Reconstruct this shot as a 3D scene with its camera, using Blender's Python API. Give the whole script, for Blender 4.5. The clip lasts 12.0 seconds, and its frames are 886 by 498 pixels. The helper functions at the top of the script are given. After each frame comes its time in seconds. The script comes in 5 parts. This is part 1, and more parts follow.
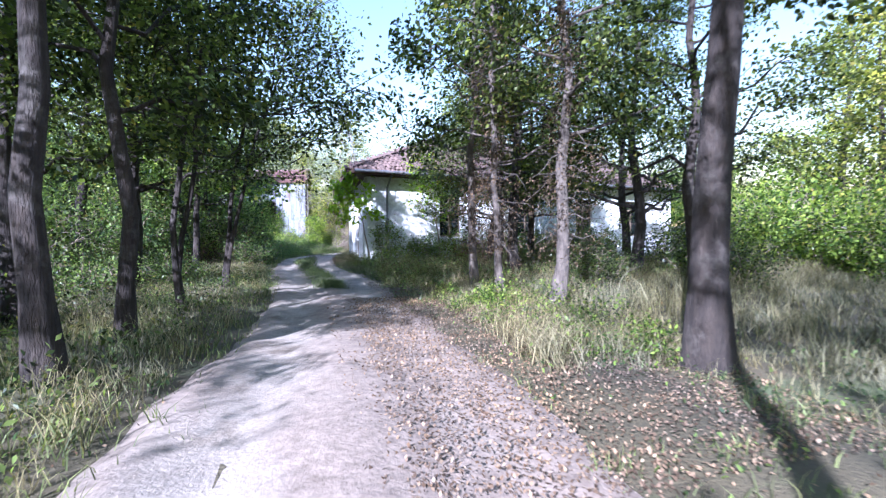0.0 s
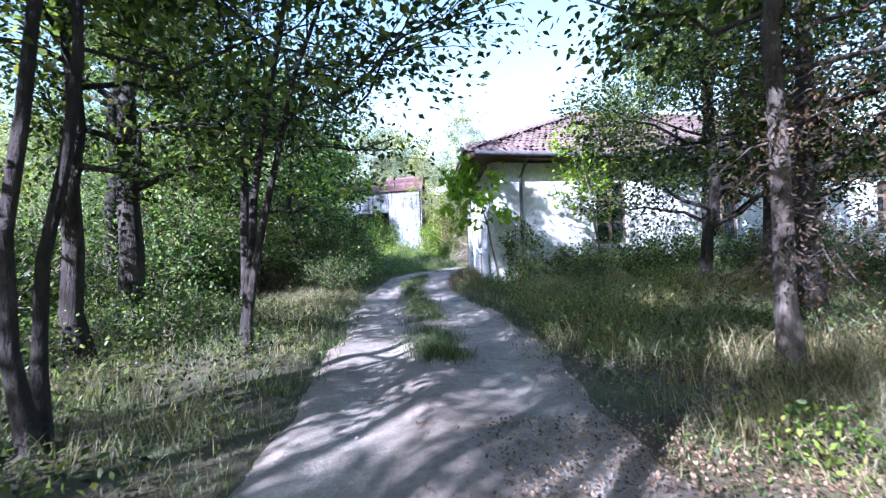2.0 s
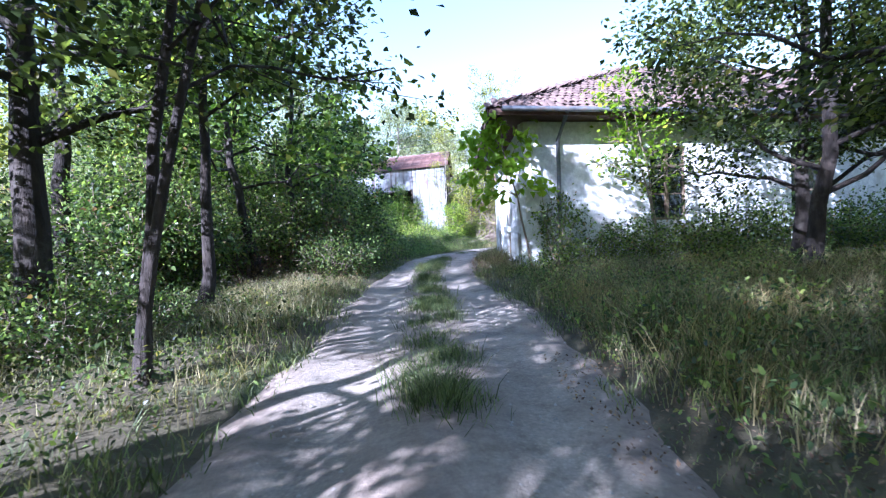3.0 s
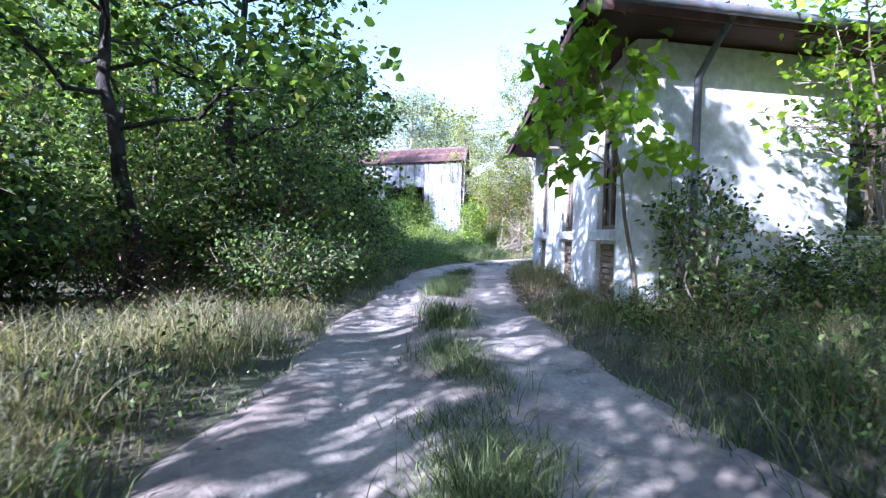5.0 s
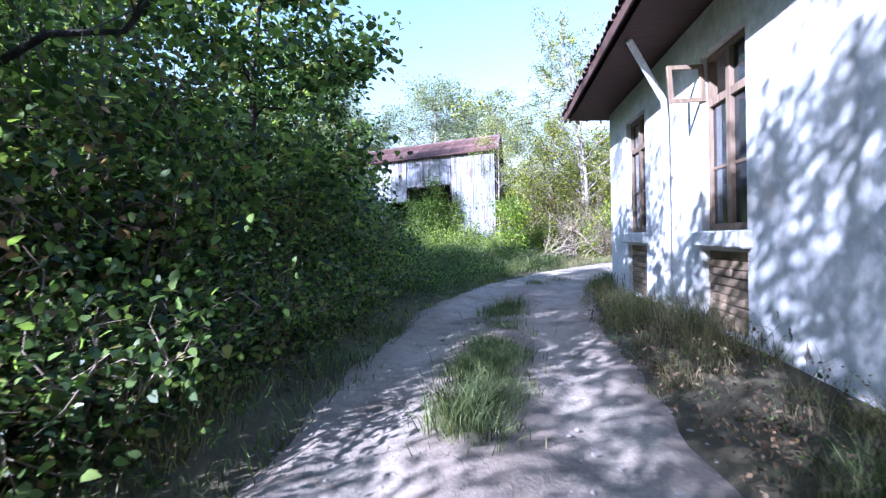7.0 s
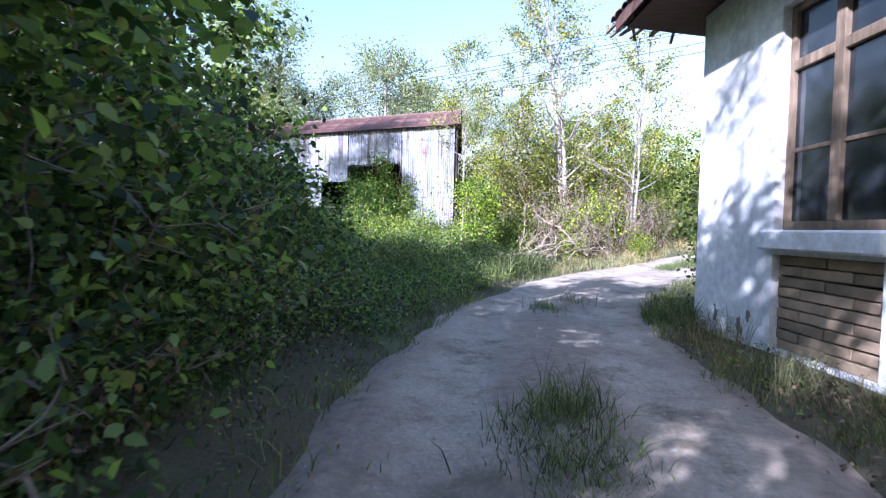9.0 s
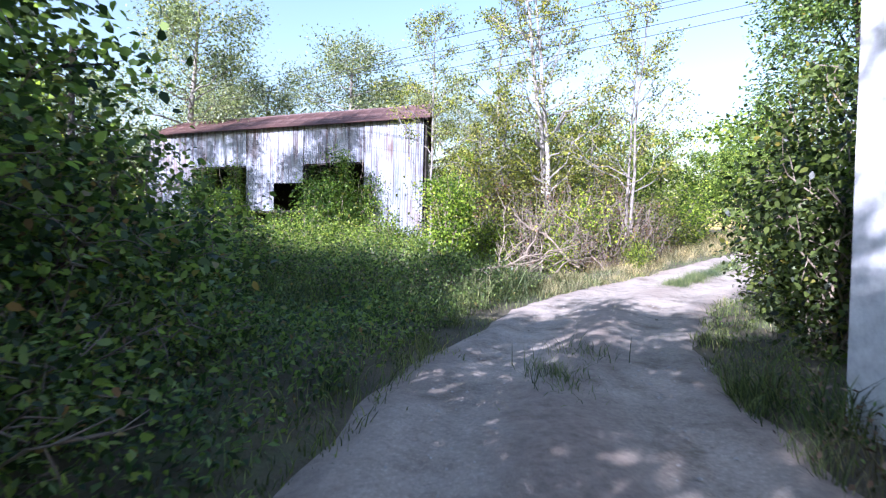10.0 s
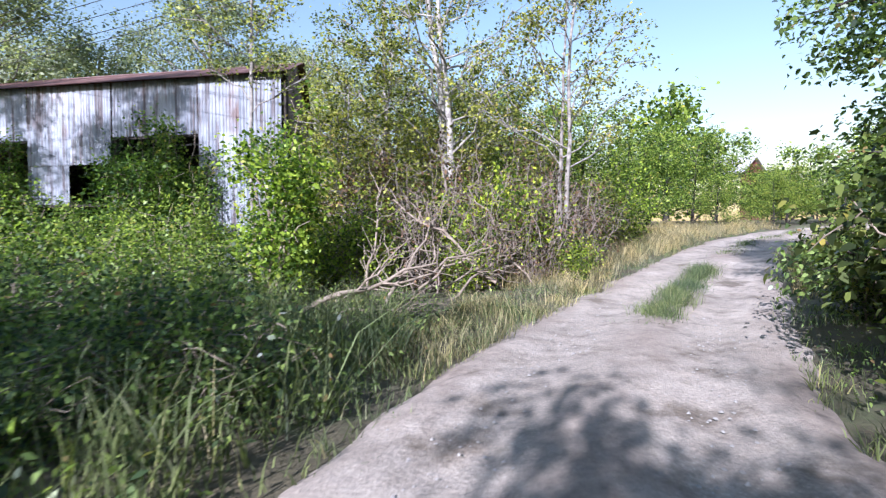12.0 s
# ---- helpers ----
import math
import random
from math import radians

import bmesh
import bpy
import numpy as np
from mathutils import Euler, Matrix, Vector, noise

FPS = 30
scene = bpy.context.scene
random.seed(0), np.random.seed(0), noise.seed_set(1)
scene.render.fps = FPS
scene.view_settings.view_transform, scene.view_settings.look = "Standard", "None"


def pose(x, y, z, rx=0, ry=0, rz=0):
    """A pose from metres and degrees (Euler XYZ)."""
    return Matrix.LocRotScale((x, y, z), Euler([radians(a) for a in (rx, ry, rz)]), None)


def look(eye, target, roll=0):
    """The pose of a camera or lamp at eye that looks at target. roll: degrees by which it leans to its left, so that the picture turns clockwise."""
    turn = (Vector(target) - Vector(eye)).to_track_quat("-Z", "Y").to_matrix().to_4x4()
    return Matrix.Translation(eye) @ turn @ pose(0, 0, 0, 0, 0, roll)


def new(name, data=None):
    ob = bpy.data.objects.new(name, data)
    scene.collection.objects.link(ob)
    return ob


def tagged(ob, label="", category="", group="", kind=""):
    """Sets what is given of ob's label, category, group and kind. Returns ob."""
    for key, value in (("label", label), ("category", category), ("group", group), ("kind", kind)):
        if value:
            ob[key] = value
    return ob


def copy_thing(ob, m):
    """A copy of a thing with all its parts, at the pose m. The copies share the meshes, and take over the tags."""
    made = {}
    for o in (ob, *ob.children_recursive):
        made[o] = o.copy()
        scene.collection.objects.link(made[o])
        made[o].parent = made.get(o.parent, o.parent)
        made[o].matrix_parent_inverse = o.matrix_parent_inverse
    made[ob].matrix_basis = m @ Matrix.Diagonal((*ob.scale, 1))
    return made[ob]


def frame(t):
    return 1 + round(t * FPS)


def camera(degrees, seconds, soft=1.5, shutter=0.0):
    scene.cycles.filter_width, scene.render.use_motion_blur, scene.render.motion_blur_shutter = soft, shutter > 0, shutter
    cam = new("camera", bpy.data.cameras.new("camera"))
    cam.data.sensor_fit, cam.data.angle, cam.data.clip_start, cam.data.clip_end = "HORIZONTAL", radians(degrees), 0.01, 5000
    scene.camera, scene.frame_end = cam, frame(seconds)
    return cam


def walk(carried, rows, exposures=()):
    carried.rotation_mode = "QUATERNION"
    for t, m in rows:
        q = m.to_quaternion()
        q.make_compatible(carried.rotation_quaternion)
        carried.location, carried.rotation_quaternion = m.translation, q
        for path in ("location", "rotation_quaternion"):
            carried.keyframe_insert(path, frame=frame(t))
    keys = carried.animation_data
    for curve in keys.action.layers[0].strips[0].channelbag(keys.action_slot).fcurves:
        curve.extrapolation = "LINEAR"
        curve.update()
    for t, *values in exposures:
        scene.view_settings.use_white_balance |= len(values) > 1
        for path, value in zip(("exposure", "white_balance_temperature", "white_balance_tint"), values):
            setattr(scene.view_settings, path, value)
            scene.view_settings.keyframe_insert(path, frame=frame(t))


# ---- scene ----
cam = camera(83.0, 12.0, soft=1.25, shutter=0.15)
EXPOSURES = [(0.0, 2.1, 4700, 28), (2.5, 2.4, 4650, 28), (5.5, 2.45, 4650, 29), (7.0, 2.2, 4650, 29), (9.5, 2.1, 4950, 30), (10.5, 1.85, 5000, 28), (12.0, 1.45, 5050, 25)]
PATH = [
    (0, (-0.083, -0.075, 1.269), (0.433, 1.857, 1.218), -0.2),
    (0.5, (0.207, 1.791, 1.198), (0.514, 3.764, 1.083), -1.7),
    (1, (0.349, 3.545, 1.235), (0.507, 5.537, 1.157), -2.1),
    (1.5, (0.419, 5.015, 1.183), (0.491, 7.013, 1.15), -1.7),
    (2, (0.364, 6.661, 1.311), (0.418, 8.66, 1.306), -2.1),
    (2.5, (0.433, 7.95, 1.328), (0.452, 9.949, 1.269), -3.1),
    (3, (0.644, 9.177, 1.222), (0.579, 11.174, 1.144), -2.3),
    (3.2, (0.689, 9.692, 1.21), (0.6, 11.689, 1.131), -2.9),
    (4.8, (0.106, 14.49, 1.06), (0.019, 16.488, 1.071), 0.5),
    (5, (0.059, 15.11, 1.072), (-0.032, 17.107, 1.018), 1.5),
    (5.5, (0.132, 16.518, 1.157), (0.001, 18.514, 1.107), -2.9),
    (6, (0.005, 18.123, 1.186), (-0.158, 20.115, 1.122), -0.9),
    (6.5, (-0.005, 19.477, 1.201), (-0.217, 21.465, 1.148), -1.3),
    (7, (-0.125, 20.908, 1.246), (-0.356, 22.894, 1.201), -1.6),
    (7.2, (-0.122, 21.45, 1.249), (-0.364, 23.435, 1.209), -2.2),
    (8.8, (-0.859, 25.826, 1.175), (-0.888, 27.824, 1.087), 1.3),
    (9, (-0.827, 26.401, 1.18), (-0.836, 28.399, 1.101), 1.2),
    (9.5, (-0.598, 27.975, 1.187), (-0.569, 29.974, 1.151), 0.5),
    (10, (-0.466, 29.656, 1.215), (-0.378, 31.653, 1.164), 1.1),
    (10.5, (-0.287, 31.228, 1.214), (-0.141, 33.222, 1.184), 1.6),
    (11, (0.092, 32.819, 1.258), (0.315, 34.806, 1.264), -0.1),
    (11.5, (0.496, 34.309, 1.183), (0.813, 36.283, 1.146), 2.9),
    (12, (1.443, 35.754, 1.272), (1.858, 37.709, 1.213), -0.1),
]
walk(cam, [(t, look(eye, target, roll)) for t, eye, target, roll in PATH], EXPOSURES)

# ---- world and sun ----
SUN_FROM = Vector((-0.62, -0.78, 0.0)).normalized()
SUN_ELEV = 27.0
world = bpy.data.worlds.new("sky")
scene.world = world
world.use_nodes = True
wn = world.node_tree
sky = wn.nodes.new("ShaderNodeTexSky")
sky.sky_type = "NISHITA"
sky.sun_disc = False
sky.sun_elevation = radians(SUN_ELEV)
sky.sun_rotation = math.atan2(SUN_FROM.x, SUN_FROM.y)
sky.air_density, sky.dust_density, sky.ozone_density = 2.0, 1.0, 0.8
wn.nodes["Background"].inputs["Strength"].default_value = 0.068
wn.links.new(sky.outputs[0], wn.nodes["Background"].inputs["Color"])
sun = new("sun", bpy.data.lights.new("sun", "SUN"))
sun.data.energy, sun.data.angle, sun.data.color = 5.0, radians(0.5), (1.0, 0.92, 0.80)
sun.matrix_world = look(SUN_FROM * 50 * math.cos(radians(SUN_ELEV)) + Vector((0, 0, 50 * math.sin(radians(SUN_ELEV)))), (0, 0, 0))


# ---- materials ----
def tree_of(name):
    m = bpy.data.materials.new(name)
    m.use_nodes = True
    nt = m.node_tree
    return m, nt, nt.nodes["Principled BSDF"]


def ramp(nt, fac, stops):
    r = nt.nodes.new("ShaderNodeValToRGB")
    els = r.color_ramp.elements
    while len(els) < len(stops):
        els.new(0.5)
    for e, (p, c) in zip(els, stops):
        e.position, e.color = p, (*c, 1)
    nt.links.new(fac, r.inputs[0])
    return r.outputs[0]


def noise_tex(nt, scale, detail=4.0, rough=0.55, stretch=None):
    n = nt.nodes.new("ShaderNodeTexNoise")
    n.inputs["Scale"].default_value, n.inputs["Detail"].default_value, n.inputs["Roughness"].default_value = scale, detail, rough
    co = nt.nodes.new("ShaderNodeTexCoord")
    out = co.outputs["Object"]
    if stretch:
        mp = nt.nodes.new("ShaderNodeMapping")
        mp.inputs["Scale"].default_value = stretch
        nt.links.new(out, mp.inputs[0])
        out = mp.outputs[0]
    nt.links.new(out, n.inputs["Vector"])
    return n.outputs["Fac"]


def mixc(nt, fac, a, b, mode="MIX"):
    m = nt.nodes.new("ShaderNodeMix")
    m.data_type, m.blend_type = "RGBA", mode
    for sock, v in ((m.inputs[0], fac), (m.inputs[6], a), (m.inputs[7], b)):
        if isinstance(v, (int, float)):
            sock.default_value = v
        elif isinstance(v, tuple):
            sock.default_value = (*v, 1)
        else:
            nt.links.new(v, sock)
    return m.outputs[2]


def bump(nt, bsdf, height, strength, distance):
    b = nt.nodes.new("ShaderNodeBump")
    b.inputs["Strength"].default_value, b.inputs["Distance"].default_value = strength, distance
    nt.links.new(height, b.inputs["Height"])
    nt.links.new(b.outputs[0], bsdf.inputs["Normal"])


def surface(name, lo, hi, scale, rough=0.85, fine=None, bump_at=0.4, dist=0.02, metal=0.0, stretch=None, stain=None, stain_scale=0.6, vary=0.0):
    """Two scales of colour noise with a stain layer and fine relief."""
    m, nt, b = tree_of(name)
    big = noise_tex(nt, scale, 5, 0.6, stretch)
    col = ramp(nt, big, [(0.3, lo), (0.7, hi)])
    small = noise_tex(nt, fine or scale * 12, 4, 0.65, stretch)
    col = mixc(nt, 0.55, col, ramp(nt, small, [(0.3, (0.55, 0.55, 0.55)), (0.7, (1.25, 1.25, 1.25))]), "MULTIPLY")
    if stain:
        s = noise_tex(nt, stain_scale, 6, 0.7)
        col = mixc(nt, ramp(nt, s, [(0.52, (0, 0, 0)), (0.66, (1, 1, 1))]), col, stain)
    if vary:
        info = nt.nodes.new("ShaderNodeObjectInfo")
        col = mixc(nt, 1.0, col, ramp(nt, info.outputs["Random"], [(0.0, (1 - vary,) * 3), (1.0, (1 + vary,) * 3)]), "MULTIPLY")
    nt.links.new(col, b.inputs["Base Color"])
    b.inputs["Roughness"].default_value, b.inputs["Metallic"].default_value = rough, metal
    bump(nt, b, small, bump_at, dist)
    return m


def leaf_mat(name, dark, light, odd, glow=0.4, rough=0.45):
    """Leaves: each one its own tint, light comes through the blade."""
    m, nt, b = tree_of(name)
    geo = nt.nodes.new("ShaderNodeNewGeometry")
    col = ramp(nt, geo.outputs["Random Per Island"], [(0.0, tuple(0.5 * c for c in dark)), (0.35, dark), (0.8, light), (0.94, tuple(1.15 * c for c in light)), (1.0, odd)])
    info = nt.nodes.new("ShaderNodeObjectInfo")
    col = mixc(nt, 1.0, col, ramp(nt, info.outputs["Random"], [(0.0, (0.8, 0.85, 0.8)), (1.0, (1.2, 1.12, 1.0))]), "MULTIPLY")
    col = mixc(nt, 1.0, col, ramp(nt, noise_tex(nt, 0.9, 3), [(0.32, (0.72, 0.78, 0.85)), (0.68, (1.3, 1.2, 0.95))]), "MULTIPLY")
    nt.links.new(col, b.inputs["Base Color"])
    b.inputs["Roughness"].default_value, b.inputs["Specular IOR Level"].default_value = rough, 0.3
    tr = nt.nodes.new("ShaderNodeBsdfTranslucent")
    nt.links.new(mixc(nt, 1.0, col, (1.5, 1.6, 0.7), "MULTIPLY"), tr.inputs["Color"])
    mx = nt.nodes.new("ShaderNodeMixShader")
    mx.inputs[0].default_value = glow
    nt.links.new(b.outputs[0], mx.inputs[1])
    nt.links.new(tr.outputs[0], mx.inputs[2])
    nt.links.new(mx.outputs[0], nt.nodes["Material Output"].inputs["Surface"])
    return m


M_GROUND = surface("soil_and_litter", (0.05, 0.045, 0.022), (0.13, 0.105, 0.055), 0.9, 0.95, 30, 0.8, 0.03, stain=(0.10, 0.12, 0.045), stain_scale=0.5)
M_TRACK = surface("packed_dirt", (0.26, 0.222, 0.175), (0.43, 0.372, 0.30), 0.7, 0.95, 26, 0.7, 0.018, stain=(0.15, 0.12, 0.085), stain_scale=1.1)
_nt, _b = M_TRACK.node_tree, M_TRACK.node_tree.nodes["Principled BSDF"]
_grit = ramp(_nt, noise_tex(_nt, 3.2, 7, 0.75), [(0.30, (0.62, 0.60, 0.57)), (0.50, (1.0, 1.0, 1.0)), (0.72, (1.18, 1.16, 1.12))])
_vor = _nt.nodes.new("ShaderNodeTexVoronoi")
_vor.inputs["Scale"].default_value = 34.0
_nt.links.new(_nt.nodes.new("ShaderNodeTexCoord").outputs["Object"], _vor.inputs["Vector"])
_peb = ramp(_nt, _vor.outputs["Distance"], [(0.12, (1.2, 1.19, 1.16)), (0.45, (0.92, 0.91, 0.9))])
_nt.links.new(mixc(_nt, 0.8, mixc(_nt, 1.0, _b.inputs["Base Color"].links[0].from_socket, _grit, "MULTIPLY"), _peb, "MULTIPLY"), _b.inputs["Base Color"])
_at = _nt.nodes.new("ShaderNodeAttribute")
_at.attribute_name = "worn"
_soil = ramp(_nt, noise_tex(_nt, 9, 5, 0.7), [(0.3, (0.15, 0.115, 0.085)), (0.7, (0.32, 0.255, 0.195))])
_nt.links.new(mixc(_nt, _at.outputs["Fac"], _soil, _b.inputs["Base Color"].links[0].from_socket), _b.inputs["Base Color"])
M_PLASTER = surface("old_whitewash", (0.66, 0.66, 0.64), (0.82, 0.82, 0.79), 0.8, 0.9, 9, 0.5, 0.012, stain=(0.50, 0.48, 0.43), stain_scale=0.9)
M_PLINTH = surface("bare_render", (0.11, 0.095, 0.08), (0.24, 0.205, 0.17), 2.5, 0.95, 25, 0.7, 0.01)
M_WOOD = surface("weathered_timber", (0.12, 0.085, 0.055), (0.28, 0.205, 0.13), 3, 0.8, 40, 0.5, 0.004, stretch=(6, 6, 0.7), vary=0.15)
M_SOFFIT = surface("brown_soffit_board", (0.05, 0.026, 0.018), (0.11, 0.055, 0.036), 3, 0.85, 30, 0.5, 0.006, stretch=(1, 6, 1))
M_BRICK = surface("tan_brick", (0.22, 0.155, 0.095), (0.36, 0.27, 0.17), 5, 0.9, 60, 0.6, 0.004, vary=0.3)
M_MORTAR = surface("mortar", (0.10, 0.08, 0.06), (0.22, 0.18, 0.14), 6, 0.95, 50, 0.5, 0.004)
M_TILE = surface("clay_roof_tile", (0.095, 0.064, 0.052), (0.19, 0.125, 0.102), 3, 0.85, 40, 0.5, 0.004, stain=(0.11, 0.095, 0.08), stain_scale=1.4, vary=0.35)
M_ZINC = surface("grey_zinc", (0.15, 0.155, 0.165), (0.28, 0.29, 0.30), 4, 0.5, 40, 0.2, 0.002, metal=0.6, stain=(0.26, 0.17, 0.11), stain_scale=2)
# interior gloom put into the colour: house floor and barn back wall
M_DARK = surface("near_black_interior", (0.02, 0.02, 0.02), (0.05, 0.045, 0.04), 1, 0.95)
M_SHEET, _nt, _b = tree_of("galvanised_sheet")
_co, _oi = _nt.nodes.new("ShaderNodeTexCoord"), _nt.nodes.new("ShaderNodeObjectInfo")
_ad = _nt.nodes.new("ShaderNodeVectorMath")
_nt.links.new(_co.outputs["Object"], _ad.inputs[0])
_nt.links.new(_oi.outputs["Location"], _ad.inputs[1])


def sheet_noise(scale, detail, stretch):
    mp = _nt.nodes.new("ShaderNodeMapping")
    mp.inputs["Scale"].default_value = stretch
    _nt.links.new(_ad.outputs[0], mp.inputs[0])
    n = _nt.nodes.new("ShaderNodeTexNoise")
    n.inputs["Scale"].default_value, n.inputs["Detail"].default_value, n.inputs["Roughness"].default_value = scale, detail, 0.65
    _nt.links.new(mp.outputs[0], n.inputs["Vector"])
    return n.outputs["Fac"]


_c = ramp(_nt, sheet_noise(1.0, 5, (1, 1, 0.5)), [(0.32, (0.15, 0.165, 0.19)), (0.68, (0.36, 0.375, 0.40))])
_c = mixc(_nt, ramp(_nt, sheet_noise(3.0, 4, (1.6, 1.6, 0.10)), [(0.50, (0, 0, 0)), (0.62, (0.9, 0.9, 0.9))]), _c, (0.085, 0.065, 0.06))
_c = mixc(_nt, ramp(_nt, sheet_noise(0.5, 5, (1, 1, 0.6)), [(0.52, (0, 0, 0)), (0.66, (0.75, 0.75, 0.75))]), _c, (0.13, 0.075, 0.055))
_c = mixc(_nt, 1.0, _c, ramp(_nt, _oi.outputs["Random"], [(0.0, (0.78, 0.78, 0.8)), (1.0, (1.12, 1.12, 1.1))]), "MULTIPLY")
_nt.links.new(_c, _b.inputs["Base Color"])
_b.inputs["Roughness"].default_value, _b.inputs["Metallic"].default_value = 0.6, 0.3
bump(_nt, _b, sheet_noise(12, 3, (1, 1, 0.3)), 0.15, 0.003)
M_STONE = surface("pale_stone", (0.24, 0.22, 0.19), (0.42, 0.39, 0.34), 8, 0.9, 60, 0.5, 0.003)
M_RUST = surface("rusted_sheet", (0.075, 0.035, 0.026), (0.17, 0.082, 0.06), 0.9, 0.8, 14, 0.3, 0.004, stain=(0.30, 0.20, 0.17), stain_scale=0.5, vary=0.2)
M_BARK = surface("brown_bark", (0.014, 0.011, 0.009), (0.055, 0.042, 0.032), 5, 0.95, 16, 1.0, 0.05, stretch=(2.2, 2.2, 0.5), stain=(0.085, 0.075, 0.062), stain_scale=2.0)
M_BARK_PALE = surface("pale_bark", (0.19, 0.17, 0.14), (0.42, 0.39, 0.34), 3, 0.85, 25, 0.6, 0.01, stretch=(1, 1, 2.2), stain=(0.10, 0.085, 0.07), stain_scale=3)
M_BARK_GREY = surface("grey_poplar_bark", (0.12, 0.105, 0.085), (0.33, 0.30, 0.255), 3, 0.9, 25, 0.7, 0.01, stretch=(1, 1, 2.2), stain=(0.07, 0.06, 0.05), stain_scale=3)
# lighter copy of the brown bark; sun on the trunks is in its colour
M_BARK_MID = surface("sunlit_bark", (0.05, 0.041, 0.033), (0.18, 0.15, 0.12), 6, 0.95, 22, 1.0, 0.04, stretch=(2.2, 2.2, 0.6), stain=(0.035, 0.028, 0.022), stain_scale=2.6)
M_TWIG = surface("dry_twig", (0.16, 0.12, 0.08), (0.32, 0.26, 0.19), 6, 0.9, 50, 0.5, 0.003)
M_VINE = surface("reddish_vine_stem", (0.045, 0.025, 0.02), (0.12, 0.07, 0.055), 6, 0.9, 50, 0.5, 0.003)
M_SCRUB = surface("weathered_scrub_stem", (0.10, 0.078, 0.06), (0.29, 0.235, 0.18), 6, 0.9, 50, 0.5, 0.003)
M_LEAF_DARK = leaf_mat("woodland_leaf", (0.032, 0.048, 0.018), (0.145, 0.19, 0.055), (0.27, 0.23, 0.05), 0.48, 0.36)
M_LEAF_MID = leaf_mat("hedge_leaf", (0.055, 0.092, 0.042), (0.225, 0.31, 0.10), (0.26, 0.15, 0.10), 0.5, 0.36)
M_LEAF_LIGHT = leaf_mat("poplar_leaf", (0.09, 0.11, 0.03), (0.37, 0.39, 0.09), (0.42, 0.30, 0.12), 0.5)
M_LEAF_VINE = leaf_mat("vine_leaf", (0.055, 0.10, 0.018), (0.27, 0.36, 0.065), (0.42, 0.37, 0.09), 0.45)
# vine leaf with its light tones raised, to paint in direct sun
M_LEAF_BRIGHT = leaf_mat("sunlit_creeper_leaf", (0.07, 0.13, 0.018), (0.36, 0.46, 0.05), (0.50, 0.46, 0.10), 0.45)
M_LEAF_SILVER = leaf_mat("silvery_leaf", (0.15, 0.18, 0.11), (0.33, 0.37, 0.25), (0.38, 0.36, 0.20), 0.4)
M_LEAF_IVY = leaf_mat("creeper_leaf", (0.045, 0.09, 0.018), (0.15, 0.235, 0.04), (0.30, 0.28, 0.07), 0.45)
M_FIELD = leaf_mat("field_grass", (0.15, 0.14, 0.075), (0.38, 0.34, 0.21), (0.20, 0.22, 0.09), 0.3, 0.7)
M_LEAF_BIG = leaf_mat("broad_sapling_leaf", (0.12, 0.22, 0.012), (0.34, 0.47, 0.025), (0.45, 0.46, 0.05), 0.58, 0.4)
M_GRASS = leaf_mat("green_grass", (0.08, 0.105, 0.05), (0.19, 0.235, 0.105), (0.34, 0.30, 0.19), 0.35, 0.6)
M_STRAW = leaf_mat("dry_grass", (0.14, 0.125, 0.08), (0.35, 0.315, 0.21), (0.15, 0.18, 0.08), 0.35, 0.7)
M_WITHERED = leaf_mat("withered_leaf", (0.07, 0.045, 0.03), (0.19, 0.125, 0.085), (0.30, 0.19, 0.15), 0.35, 0.7)
M_LITTER = leaf_mat("dead_leaf", (0.12, 0.078, 0.055), (0.29, 0.205, 0.15), (0.38, 0.30, 0.23), 0.1, 0.8)
M_GLASS, _nt, _b = tree_of("window_glass")
_b.inputs["Base Color"].default_value = (0.05, 0.06, 0.07, 1)
_b.inputs["Roughness"].default_value = 0.06
_b.inputs["Transmission Weight"].default_value = 0.6
M_WIRE, _nt, _b = tree_of("cable_sheath")
_b.inputs["Base Color"].default_value = (0.03, 0.03, 0.03, 1)


# ---- building helpers ----
RNG = np.random.default_rng(11)


def mesh_from(name, bm, mat):
    me = bpy.data.meshes.new(name)
    bm.to_mesh(me)
    bm.free()
    me.materials.append(mat)
    return me


def part(name, bm, mat, parent, label=""):
    ob = new(name, mesh_from(name, bm, mat) if isinstance(bm, bmesh.types.BMesh) else bm)
    ob.parent = parent
    return tagged(ob, label)


def box(bm, x0, x1, y0, y1, z0, z1, m=None):
    r = bmesh.ops.create_cube(bm, size=1.0)
    t = Matrix.Translation(((x0 + x1) / 2, (y0 + y1) / 2, (z0 + z1) / 2)) @ Matrix.Diagonal((x1 - x0, y1 - y0, z1 - z0, 1))
    bmesh.ops.transform(bm, matrix=(m @ t) if m else t, verts=r["verts"])
    return r["verts"]


def bevelled(bm, w, seg=1):
    bmesh.ops.bevel(bm, geom=bm.edges[:], offset=w, segments=seg, affect="EDGES", profile=0.6)
    return bm


def one_box(*a, w=0.01, m=None):
    bm = bmesh.new()
    box(bm, *a)
    bevelled(bm, w)
    if m:
        bm.transform(m)
    return bm


